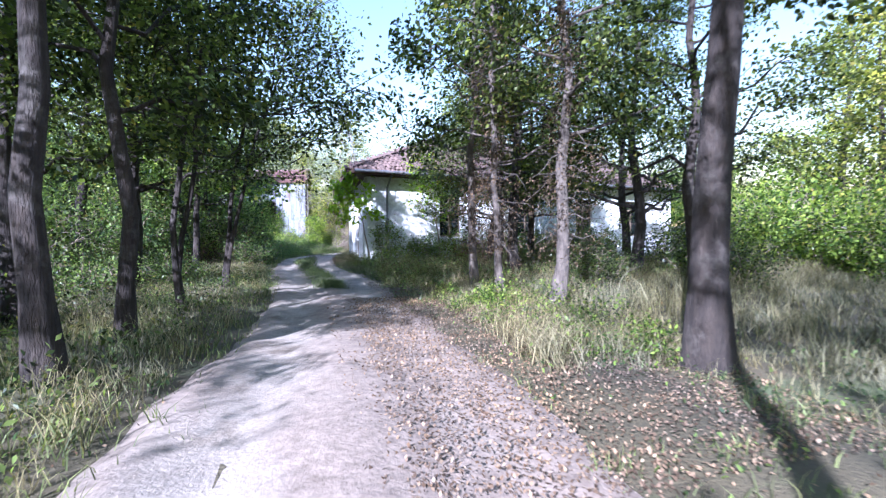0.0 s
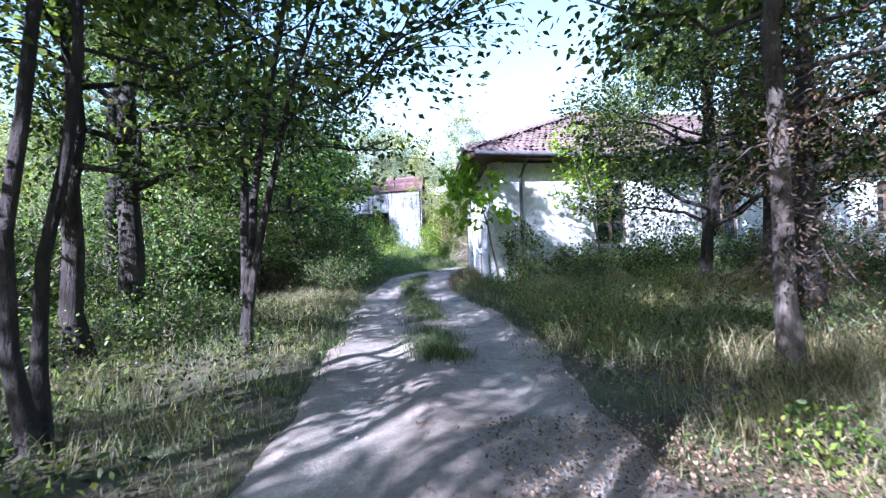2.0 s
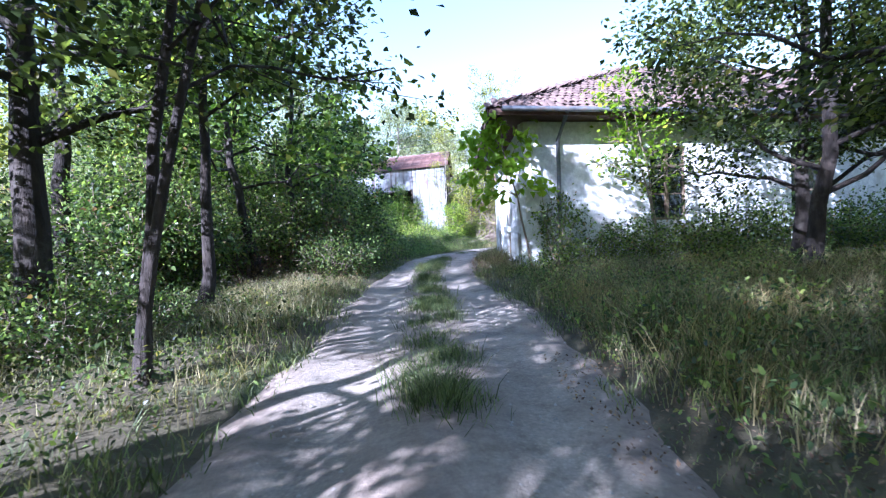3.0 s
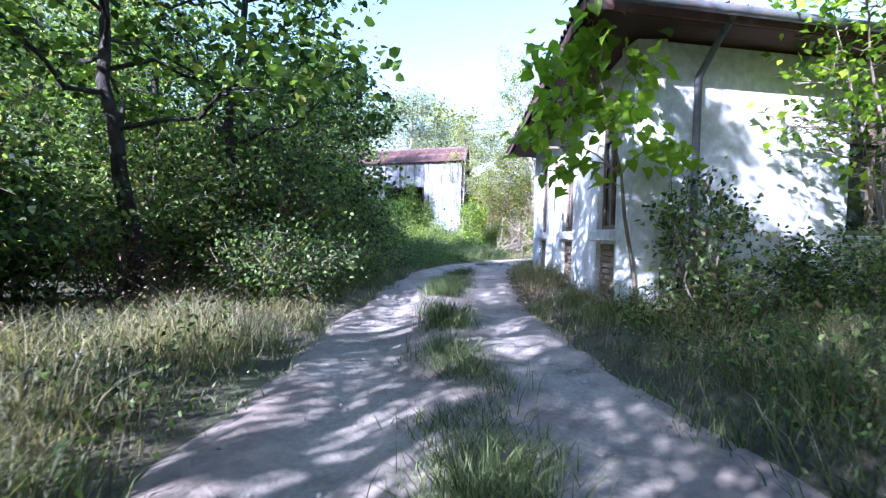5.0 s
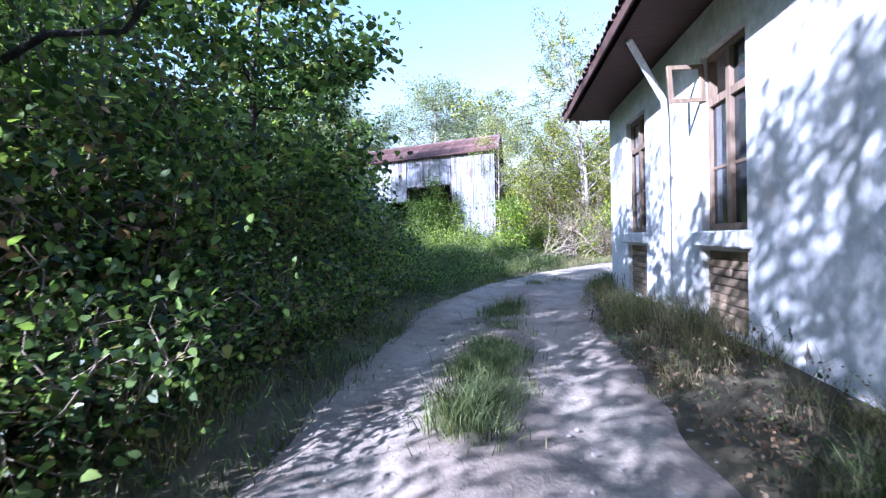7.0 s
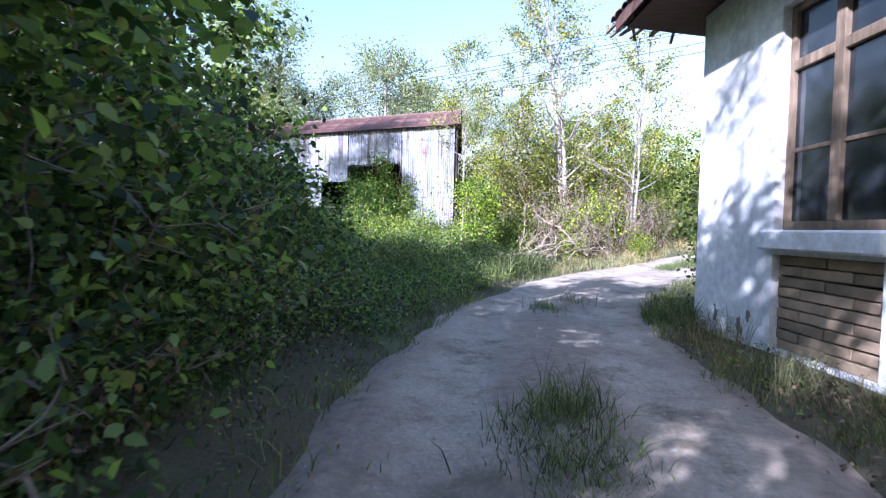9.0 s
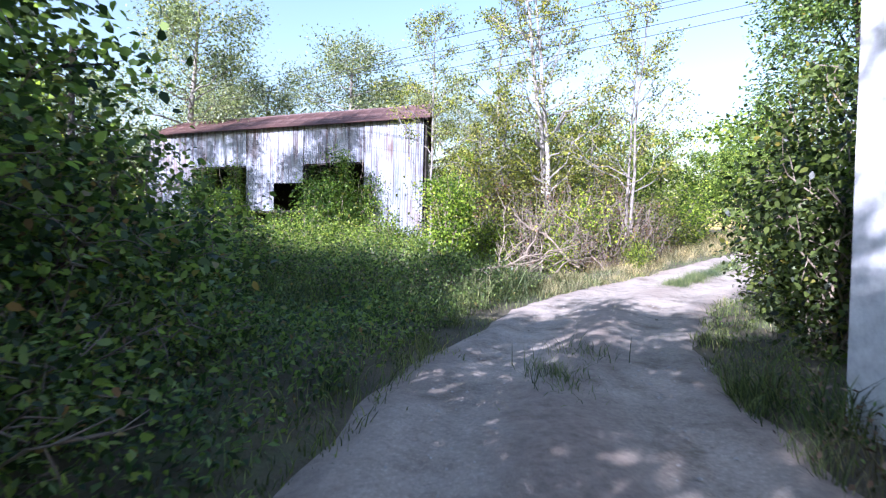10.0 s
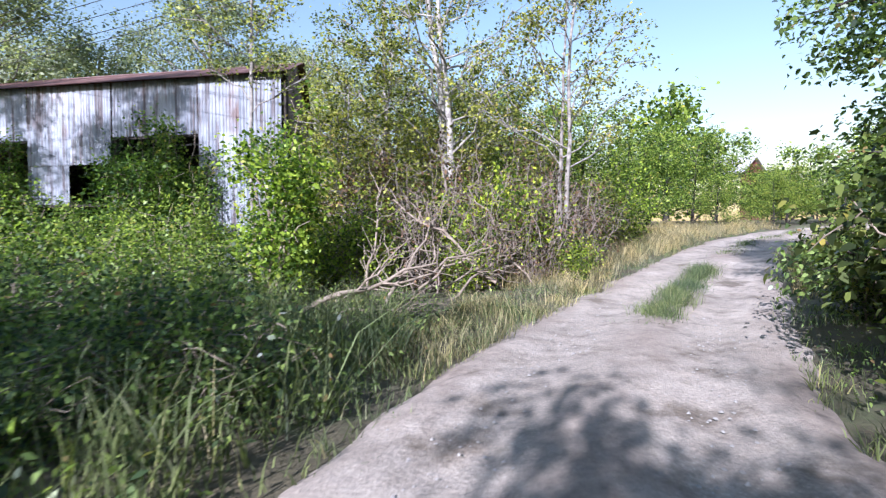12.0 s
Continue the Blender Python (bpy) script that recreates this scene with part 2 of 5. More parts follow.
def poly_mesh(name, verts, faces, mat, smooth=False):
    """A mesh from arrays: verts (n, 3) and faces (m, k), all of one size k."""
    verts, faces = np.asarray(verts, np.float32), np.asarray(faces, np.int32)
    me = bpy.data.meshes.new(name)
    me.vertices.add(len(verts))
    me.vertices.foreach_set("co", verts.ravel())
    me.loops.add(faces.size)
    me.loops.foreach_set("vertex_index", faces.ravel())
    me.polygons.add(len(faces))
    me.polygons.foreach_set("loop_start", np.arange(len(faces), dtype=np.int32) * faces.shape[1])
    me.update(calc_edges=True)
    if smooth:
        me.polygons.foreach_set("use_smooth", np.ones(len(faces), bool))
    me.materials.append(mat)
    return me


def tubes(lines, sides=6):
    """Verts and quads of tapered tubes; lines: (points (n, 3), radii (n,))."""
    vs, fs, at = [], [], 0
    for pts, rad, k in lines:
        pts, rad = np.asarray(pts, float), np.asarray(rad, float)
        d = np.gradient(pts, axis=0)
        d /= np.linalg.norm(d, axis=1)[:, None] + 1e-9
        ref = np.where(np.abs(d[:, 2:3]) > 0.9, np.array([[1.0, 0, 0]]), np.array([[0, 0, 1.0]]))
        u = np.cross(d, ref)
        u /= np.linalg.norm(u, axis=1)[:, None] + 1e-9
        v = np.cross(d, u)
        a = np.linspace(0, 2 * np.pi, k, endpoint=False)
        ring = pts[:, None] + rad[:, None, None] * (np.cos(a)[None, :, None] * u[:, None] + np.sin(a)[None, :, None] * v[:, None])
        n = len(pts)
        idx = at + np.arange(n * k).reshape(n, k)
        q = np.stack([idx[:-1], np.roll(idx[:-1], -1, 1), np.roll(idx[1:], -1, 1), idx[1:]], -1).reshape(-1, 4)
        vs.append(ring.reshape(-1, 3)), fs.append(q)
        at += n * k
    return np.concatenate(vs), np.concatenate(fs)


def leaf_quads(pos, size, rng, droop=0.35, flat=0.7, width=0.6, out=None, fine=False):
    """Pointed, folded leaves at the places pos; fine: six corners instead of four."""
    n = len(pos)
    a = rng.normal(size=(n, 3))
    if out is not None:
        a = a * 0.7 + out
    a[:, 2] -= droop
    a /= np.linalg.norm(a, axis=1)[:, None]
    up = rng.normal(size=(n, 3)) * (1 - flat)
    up[:, 2] += flat
    s = np.cross(a, up)
    s /= np.linalg.norm(s, axis=1)[:, None] + 1e-9
    nn = np.cross(s, a)
    L = (size * rng.uniform(0.6, 1.25, n))[:, None]
    if fine:
        w_, e_ = 0.46 * width * s + 0.09 * nn, -0.46 * width * s + 0.09 * nn
        v = np.stack([pos, pos + L * (0.25 * a + w_), pos + L * (0.66 * a + 0.8 * w_), pos + L * (a - 0.1 * nn), pos + L * (0.66 * a + 0.8 * e_), pos + L * (0.25 * a + e_)], 1)
        return v.reshape(-1, 3), np.arange(6 * n).reshape(n, 6)
    v = np.stack([pos, pos + L * (0.45 * a + 0.5 * width * s + 0.08 * nn), pos + L * (a - 0.05 * nn), pos + L * (0.45 * a - 0.5 * width * s + 0.08 * nn)], 1)
    return v.reshape(-1, 3), np.arange(4 * n).reshape(n, 4)


def smooth_at(v, a, b):
    t = np.clip((v - a) / (b - a), 0, 1)
    return t * t * (3 - 2 * t)


# ---- the lie of the land ----
CENTRE = np.array([(-1.0, -30), (-0.6, -14), (-0.3, -4), (0.1, 2), (0.45, 8), (0.45, 12), (0.3, 16), (-0.2, 21), (-0.3, 25), (-0.1, 29.6), (0.6, 33.5),
                   (1.8, 36.45), (3.72, 39.65), (6.12, 42.42), (9.2, 45.42), (12.5, 48.5), (17, 52.0), (23, 55.5), (32, 58), (45, 58)], float)


def dense(pts, step=0.25):
    t = np.r_[0, np.cumsum(np.linalg.norm(np.diff(pts, axis=0), axis=1))]
    n = int(t[-1] / step)
    s = np.linspace(0, t[-1], n)
    c = np.stack([np.interp(s, t, pts[:, k]) for k in (0, 1)], 1)
    for _ in range(12):
        c[1:-1] = 0.25 * c[:-2] + 0.5 * c[1:-1] + 0.25 * c[2:]
    return c


LINE = dense(CENTRE)


def off_track(x, y):
    """The distance from the track's centre line."""
    x, y = np.atleast_1d(x).astype(float), np.atleast_1d(y).astype(float)
    out = np.empty(len(x))
    for i in range(0, len(x), 4000):
        d = (x[i:i + 4000, None] - LINE[None, :, 0]) ** 2 + (y[i:i + 4000, None] - LINE[None, :, 1]) ** 2
        out[i:i + 4000] = np.sqrt(d.min(1))
    return out


def widening(y):
    """How much wider the track runs at its bend: 0 before it, 1 along it."""
    return smooth_at(y, 35.0, 39.0)


def land(x, y):
    """The height of the ground, without the track's own shape."""
    x, y = np.asarray(x, float), np.asarray(y, float)
    s = ((x - 7.0) + (y - 43.0)) * 0.7071
    rise = 0.075 * (np.sqrt(s * s + 4) + s) / 2
    rise = 3.2 * np.tanh(rise / 3.2)
    wob = 0.05 * np.sin(0.9 * x + 0.5) * np.sin(0.7 * y) + 0.03 * np.sin(2.1 * x + 1.3 * y)
    return rise + wob * np.clip(off_track(x.ravel(), y.ravel()).reshape(x.shape) / 2 - 0.6, 0, 1) - 0.075


def at_ground(x, y):
    return float(land(np.array([x]), np.array([y]))[0])


xs = np.r_[-1500, -600, -250, -120, -70, -45, np.arange(-30, -8, 1.5), np.arange(-8, 12, 0.4), np.arange(12, 40, 1.5), 45, 70, 120, 250, 600, 1500]
ys = np.r_[-1500, -600, -250, -120, -70, -45, np.arange(-30, -4, 1.5), np.arange(-4, 50, 0.4), np.arange(50, 75, 1.5), 80, 120, 250, 600, 1500]
gx, gy = np.meshgrid(xs, ys)
gz = land(gx, gy)
d = off_track(gx.ravel(), gy.ravel()).reshape(gx.shape)
gz = gz + 0.10 * smooth_at(d - 0.25 * widening(gy), 1.3, 2.3) - 0.02
idx = np.arange(gx.size).reshape(gx.shape)
quads = np.stack([idx[:-1, :-1], idx[:-1, 1:], idx[1:, 1:], idx[1:, :-1]], -1).reshape(-1, 4)
ground = new("ground", poly_mesh("ground", np.stack([gx, gy, gz], -1).reshape(-1, 3), quads, M_GROUND, True))
tagged(ground, "uneven dark soil with leaf litter and weeds", "ground", kind="structure")

# the track: two worn ruts, a raised middle, ragged edges
tan = np.gradient(LINE, axis=0)
tan /= np.linalg.norm(tan, axis=1)[:, None]
nor = np.stack([tan[:, 1], -tan[:, 0]], 1)
us = np.linspace(-1, 1, 29)
wig = np.array([0.10 * math.sin(0.11 * i) + 0.05 * math.sin(0.37 * i + 1) + 0.03 * math.sin(1.3 * i) for i in range(len(LINE))])
half = 1.42 + wig + 0.22 * widening(LINE[:, 1])
rows = LINE[:, None] + nor[:, None] * (us[None, :, None] * half[:, None, None])
off = us[None, :] * half[:, None]
z = land(rows[..., 0], rows[..., 1])
z += 0.045 - 0.05 * np.exp(-((np.abs(off) - 0.75) / 0.32) ** 2) + 0.03 * np.exp(-(off / 0.3) ** 2) - 0.05 * smooth_at(np.abs(us)[None, :], 0.88, 1.0)
z += 0.012 * np.sin(3.1 * rows[..., 0] + 2 * rows[..., 1]) * np.sin(2.7 * rows[..., 1]) + RNG.normal(0, 0.004, z.shape)
idx = np.arange(z.size).reshape(z.shape)
quads = np.stack([idx[:-1, :-1], idx[:-1, 1:], idx[1:, 1:], idx[1:, :-1]], -1).reshape(-1, 4)
track = new("road", poly_mesh("road", np.concatenate([rows, z[..., None]], -1).reshape(-1, 3), quads[:, ::-1], M_TRACK, True))
worn = np.exp(-((np.abs(off) - 0.78) / 0.42) ** 2 * 1.2) + 0.25 * np.sin(1.7 * rows[..., 1] + 3 * off) * np.sin(0.6 * rows[..., 1])
worn -= 0.9 * smooth_at(off, -0.15, 0.25) * (1 - smooth_at(rows[..., 1], 7.5, 10.5)) * smooth_at(rows[..., 1], -2, 2)
worn = np.clip(worn * 1.25 + RNG.normal(0, 0.12, worn.shape) + 0.45 * smooth_at(rows[..., 1], 30, 38), 0, 1)
track.data.attributes.new("worn", "FLOAT", "POINT").data.foreach_set("value", worn.astype(np.float32).ravel())
tagged(track, "pale packed dirt track with two worn ruts", "dirt track", kind="structure")


# ---- the whitewashed house ----
def wall_mesh(name, length, z0, z1, thick, holes, mat, m):
    """A wall along local x, outer face at y = 0, with openings (u0, u1, z0, z1) cut right through."""
    us_ = sorted({0.0, length, *[v for h in holes for v in h[:2]]})
    zs_ = sorted({z0, z1, *[v for h in holes for v in h[2:]]})

    def solid(i, k):
        if not (0 <= i < len(us_) - 1 and 0 <= k < len(zs_) - 1):
            return False
        cu, cz = (us_[i] + us_[i + 1]) / 2, (zs_[k] + zs_[k + 1]) / 2
        return not any(h[0] < cu < h[1] and h[2] < cz < h[3] for h in holes)

    bm, seen = bmesh.new(), {}

    def vert(*p):
        if p not in seen:
            seen[p] = bm.verts.new(m @ Vector(p))
        return seen[p]

    for i in range(len(us_) - 1):
        for k in range(len(zs_) - 1):
            if not solid(i, k):
                continue
            a, b, c, e = us_[i], us_[i + 1], zs_[k], zs_[k + 1]
            bm.faces.new([vert(a, 0, c), vert(b, 0, c), vert(b, 0, e), vert(a, 0, e)])
            bm.faces.new([vert(a, thick, e), vert(b, thick, e), vert(b, thick, c), vert(a, thick, c)])
            for di, dk, q in ((-1, 0, (a, a, c, e)), (1, 0, (b, b, c, e)), (0, -1, (a, b, c, c)), (0, 1, (a, b, e, e))):
                if not solid(i + di, k + dk):
                    u0, u1, w0, w1 = q
                    bm.faces.new([vert(u0, 0, w0), vert(u1, 0, w1), vert(u1, thick, w1), vert(u0, thick, w0)])
    bmesh.ops.recalc_face_normals(bm, faces=bm.faces[:])
    return mesh_from(name, bm, mat)


def window(parent, m, w, z0, z1, transom, open_leaf=False, sill=True, dark=False):
    """A two-light timber window with a transom; local x along the wall, y inwards, z up."""
    win = new("window", wall_mesh("window_frame", w, z0, z1, 0.09, [(0.07, w - 0.07, z0 + 0.08, z1 - 0.07)], M_WOOD, Matrix()))
    win.parent, win.matrix_local = parent, m
    part("mullion", one_box(w / 2 - 0.055, w / 2 + 0.055, -0.015, 0.085, z0 + 0.08, z1 - 0.07, w=0.006), M_WOOD, win)
    part("transom", one_box(0.07, w / 2 - 0.055, -0.01, 0.08, transom, transom + 0.10, w=0.006), M_WOOD, win)
    part("transom", one_box(w / 2 + 0.055, w - 0.07, -0.01, 0.08, transom, transom + 0.10, w=0.006), M_WOOD, win)
    mid = (z0 + transom) / 2
    for a, b in ((0.07, w / 2 - 0.055), (w / 2 + 0.055, w - 0.07)):
        part("glazing_bar", one_box(a, b, 0.02, 0.06, mid - 0.02, mid + 0.02, w=0.004), M_WOOD, win)
        for c, e in ((z0 + 0.08, mid - 0.02), (mid + 0.02, transom), (transom + 0.10, z1 - 0.07)):
            if open_leaf and a < 0.1 and c > transom:
                continue
            g = part("pane", one_box(a, b, 0.036, 0.042, c, e, w=0.0005), M_GLASS, win)
            g.visible_shadow = False
    if open_leaf:
        leaf = bmesh.new()
        L, H = w / 2 - 0.1, z1 - 0.07 - transom - 0.1
        for a in ((0, 0.05, -0.02, 0.02, 0, H), (L - 0.05, L, -0.02, 0.02, 0, H), (0.05, L - 0.05, -0.02, 0.02, 0, 0.05), (0.05, L - 0.05, -0.02, 0.02, H - 0.05, H)):
            box(leaf, *a)
        leaf.transform(Matrix.Translation((0.0, -0.03, transom + 0.1)) @ pose(0, 0, 0, 0, 4, -75))
        part("open_sash", leaf, M_WOOD, win, "small upper sash swung wide open")
    if sill:
        part("sill", one_box(-0.10, w + 0.10, -0.20, 0.04, z0 - 0.20, z0 - 0.005, w=0.02), M_PLASTER, win, "thick whitewashed masonry sill")
    return win


def brick_panel(parent, m, w, z0, z1):
    """A recessed infill of long tan bricks in uneven courses."""
    slab_ = new("brick_infill", mesh_from("brick_infill", one_box(0, w, 0.10, 0.2, z0, z1, w=0.002), M_MORTAR))
    slab_.parent, slab_.matrix_local = parent, m
    n, L = 9, 0.62
    h = (z1 - z0) / n
    whole = mesh_from("brick", one_box(0, L - 0.012, 0, 0.06, 0, h - 0.014, w=0.006), M_BRICK)
    for k in range(n):
        u = -L / 2 if k % 2 else 0.0
        while u < w - 0.02:
            a, b_ = max(u, 0), min(u + L, w)
            ob = part("brick", whole, None, slab_)
            ob.matrix_local = pose(a, 0.045 + RNG.uniform(-0.006, 0.01), z0 + k * h + 0.006, 0, RNG.normal(0, 0.7), 0) @ Matrix.Diagonal(((b_ - a) / L, 1, 1, 1))
            u += L
    return slab_


SKEW = 12.5
HX, HY0, HY1, HTOP = 2.43, 22.45, 32.9, 3.95
house = new("house")
house.location = (HX, HY0, 0)
tagged(house, "abandoned whitewashed one-storey house with a red tiled hip roof", "house")
bpy.context.view_layer.update()
W_WALL = pose(0, HY1 - HY0, 0, 0, 0, -90)
WINS = ((HY1 - 31.40, 1.28, False), (HY1 - 27.64, 1.18, True), (HY1 - 24.36, 1.12, False))
holes = []
for u, w, _ in WINS:
    holes += [(u, u + w, 1.24, 3.42), (u, u + w, 0.06, 1.0)]
part("wall", wall_mesh("wall", HY1 - HY0, -0.4, HTOP, 0.42, holes, M_PLASTER, W_WALL), None, house)
for u, w, leaf in WINS:
    window(house, W_WALL @ pose(u, 0.09, 0), w, 1.245, 3.415, 2.78, leaf)
    brick_panel(house, W_WALL @ pose(u, 0.03, 0), w, 0.06, 1.0)
S_WALL = pose(0, 0, 0, 0, 0, SKEW)
S_LEN = 20.0
SWINS = ((3.65, 1.15), (8.2, 1.2), (12.2, 1.2), (16.0, 1.2))
part("wall", wall_mesh("wall", S_LEN, -0.4, HTOP, 0.42, [(u, u + w, 1.24, 3.3) for u, w in SWINS], M_PLASTER, S_WALL), None, house)
for u, w in SWINS:
    window(house, S_WALL @ pose(u, 0.13, 0), w, 1.245, 3.295, 2.7)
N_WALL = pose(S_LEN * math.cos(radians(SKEW)), HY1 - HY0 + S_LEN * math.sin(radians(SKEW)), 0, 0, 0, 180 + SKEW)
part("wall", wall_mesh("wall", S_LEN, -0.4, HTOP, 0.42, [], M_PLASTER, N_WALL), None, house)
E_WALL = pose(S_LEN * math.cos(radians(SKEW)), S_LEN * math.sin(radians(SKEW)), 0, 0, 0, 90)
part("wall", wall_mesh("wall", HY1 - HY0, -0.4, HTOP, 0.42, [], M_PLASTER, E_WALL), None, house)
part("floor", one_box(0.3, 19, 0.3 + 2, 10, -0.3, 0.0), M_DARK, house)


def slab(bm, pts, thick):
    a = [bm.verts.new(p) for p in pts]
    b = [bm.verts.new(Vector(p) - Vector((0, 0, thick))) for p in pts]
    bm.faces.new(a)
    bm.faces.new(b[::-1])
    for i in range(len(a)):
        j = (i + 1) % len(a)
        bm.faces.new([a[j], a[i], b[i], b[j]])


cs, sn = math.cos(radians(SKEW)), math.sin(radians(SKEW))
EAVE, RIDGE = 4.12, 7.1
eA = Vector((-0.93, -0.72 - 0.93 * sn, EAVE))
eB = Vector((S_LEN * cs + 0.8, -0.72 + S_LEN * sn + 0.2, EAVE))
eC = eB + Vector((0, HY1 - HY0 + 1.5, 0))
eD = eA + Vector((0, HY1 - HY0 + 1.5, 0))
r0 = (eA + eD) / 2 + Vector((6.0, 6.0 * sn / cs, RIDGE - EAVE))
r1 = (eB + eC) / 2 + Vector((-6.0, -6.0 * sn / cs, RIDGE - EAVE))
bm = bmesh.new()
for face in ((eA, eB, r1, r0), (eC, eD, r0, r1), (eD, eA, r0), (eB, eC, r1)):
    slab(bm, face, 0.06)
roof = part("roof", bm, M_SOFFIT, house, "sagging red clay tile hip roof")
bm = bmesh.new()
slab(bm, [eA + Vector((0.1, 0.1, -0.1)), eB + Vector((-0.1, 0.1, -0.1)), eC + Vector((-0.1, -0.1, -0.1)), eD + Vector((0.1, -0.1, -0.1))], 0.03)
part("soffit", bm, M_SOFFIT, house, "brown boarded eaves")


def fascia(a, b, mat, h=0.16, t=0.03):
    v = b - a
    ang = math.degrees(math.atan2(v.y, v.x))
    bm = one_box(0, v.length, -t, 0, -h, 0.02, w=0.006)
    bm.transform(Matrix.Translation(a) @ pose(0, 0, 0, 0, 0, ang))
    return bm


part("fascia", fascia(eA, eB, M_SOFFIT), M_RUST, house, "rust-red eaves board")
part("fascia", fascia(eD, eA, M_SOFFIT), M_SOFFIT, house, "dark eaves board")


def pipe_mesh(name, pts, r, mat, k=10):
    v, f = tubes([(pts, [r] * len(pts), k)])
    return poly_mesh(name, v, f, mat, True)


p0 = S_WALL @ Vector((0.92, -0.09, 0))
g0 = eA + (eB - eA) * 0.088
pts = [(p0.x, p0.y, 0.15), (p0.x, p0.y, 2.6), (p0.x, p0.y, 3.45), (g0.x + 0.1, g0.y + 0.12, 3.98), (g0.x + 0.1, g0.y - 0.03, 4.08)]
part("downpipe", pipe_mesh("downpipe", pts, 0.055, M_ZINC), None, house, "grey zinc downpipe with a swan neck")
part("gutter", pipe_mesh("gutter", [eA + Vector((0.3, -0.08, -0.03)), (eA + eB) / 2 + Vector((0, -0.08, -0.05)), eB + Vector((0, -0.08, -0.06))], 0.065, M_ZINC), None, house, "grey zinc eaves gutter")
pts = [(-0.08, 28.75 - HY0, 0.1), (-0.08, 28.75 - HY0, 2.9), (-0.1, 28.75 - HY0, 3.2), (-0.72, 28.2 - HY0, 3.92)]
part("downpipe", pipe_mesh("downpipe", pts, 0.05, M_PLASTER), None, house, "whitewashed downpipe slanting out to the eaves")


def tile_mesh():
    a = np.linspace(0, math.pi, 6)
    x, zz_ = 0.105 * np.cos(a), 0.055 * np.sin(a)
    v = [(x[k] * sc, y, zz_[k] * sc + dz) for y, sc, dz in ((0, 1.0, 0.012), (0.44, 0.82, 0.0)) for k in range(6)]
    v += [(x[k] * 0.86, 0.0, zz_[k] * 0.8 + 0.012) for k in range(6)]
    f = [(k, k + 1, k + 7, k + 6) for k in range(5)] + [(k + 1, k, k + 12, k + 13) for k in range(5)]
    return poly_mesh("tile", v, f, M_TILE, True)


TILE = tile_mesh()
TV = np.array([v.co[:] for v in TILE.vertices])
TF = np.array([p.vertices[:] for p in TILE.polygons])


def tiles(a, b, top_a, top_b, near, seed):
    """Courses of rounded tiles over the slope from the eave a-b up to top_a-top_b: the first ones singly, the rest joined."""
    rng = np.random.default_rng(seed)
    along = (b - a).normalized()
    up = (top_a - a) - along * (top_a - a).dot(along)
    rise_, up = up.length, up.normalized()
    nrm = along.cross(up)
    rot = Matrix((along, up, nrm)).transposed().to_4x4()
    vs_, fs_, count, at = [], [], 0, 0
    for k in range(int(rise_ / 0.33) + 1):
        y = k * 0.33 - 0.05
        f_ = max(0.0, y / rise_)
        lo = (top_a - a).dot(along) * f_
        hi = (b - a).length + ((top_b - b).dot(along)) * f_
        u = lo
        while u < hi:
            m = Matrix.Translation(a + along * (u + rng.normal(0, 0.006)) + up * (y + rng.normal(0, 0.012)) + nrm * (0.01 + rng.uniform(0, 0.012))) @ rot @ pose(0, 0, 0, rng.normal(0, 1.2) + (rng.normal(3, 5) if k < 2 and u < 2.5 else 0), 0, rng.normal(0, 1.8) * (4 if k < 2 and u < 2.5 else 1))
            if u < near and k < 6 and count < 150:
                part("tile", TILE, None, roof).matrix_local = m
                count += 1
            elif rng.uniform() > 0.03:
                w = np.array(m)
                vs_.append(TV @ w[:3, :3].T + w[:3, 3])
                fs_.append(TF + at)
                at += len(TV)
            u += 0.215
    rest = part("tile_field", poly_mesh("tile_field", np.concatenate(vs_), np.concatenate(fs_), M_TILE, True), None, roof)
    tagged(rest, kind="stuff")


tiles(eA, eB, r0, r1, 6.0, 3)
tiles(eD, eA, r0, r0, 12.0, 4)
for k in range(9):
    bm = one_box(-0.02, 0.02, -0.5 - 0.1 * (k % 3), 0.2, -0.015, 0.015, w=0.003)
    bm.transform(Matrix.Translation(eD + Vector((0.05 + 0.09 * k, -0.15, 0.02 - 0.02 * (k % 2)))) @ pose(0, 0, 0, RNG.uniform(-4, 14), 0, 180 + RNG.uniform(-25, 25)))
    part("batten", bm, M_WOOD, house)


def bare_patch(m, u, z, r, seed):
    """A patch where the whitewash has come off, with a ragged outline."""
    rng = np.random.default_rng(seed)
    bm = bmesh.new()
    n = 18
    rim = [bm.verts.new(m @ Vector((u + 0.6 * r * rng.uniform(0.25, 1.2) * math.cos(6.283 * k / n), -0.004, z + 1.3 * r * rng.uniform(0.25, 1.2) * math.sin(6.283 * k / n)))) for k in range(n)]
    bm.faces.new(rim)
    bmesh.ops.recalc_face_normals(bm, faces=bm.faces[:])
    part("bare_patch", bm, M_PLINTH, house, "crumbled patch of bare grey render")


for k, (u, z, r) in enumerate(((7.2, 0.30, 0.14), (7.45, 0.16, 0.18), (6.7, 0.14, 0.12), (4.3, 0.2, 0.16), (1.15, 0.35, 0.16), (1.0, 0.15, 0.22), (3.2, 0.16, 0.2), (0.5, 0.2, 0.2), (9.7, 0.25, 0.2), (7.0, 0.45, 0.07))):
    bare_patch(W_WALL, u, z, 0.5 * r, 200 + k)
for k, (u, z, r) in enumerate(((0.4, 0.3, 0.25), (2.0, 0.2, 0.25), (5.6, 2.6, 0.12), (3.2, 3.1, 0.1))):
    bare_patch(S_WALL, u, z, r, 230 + k)


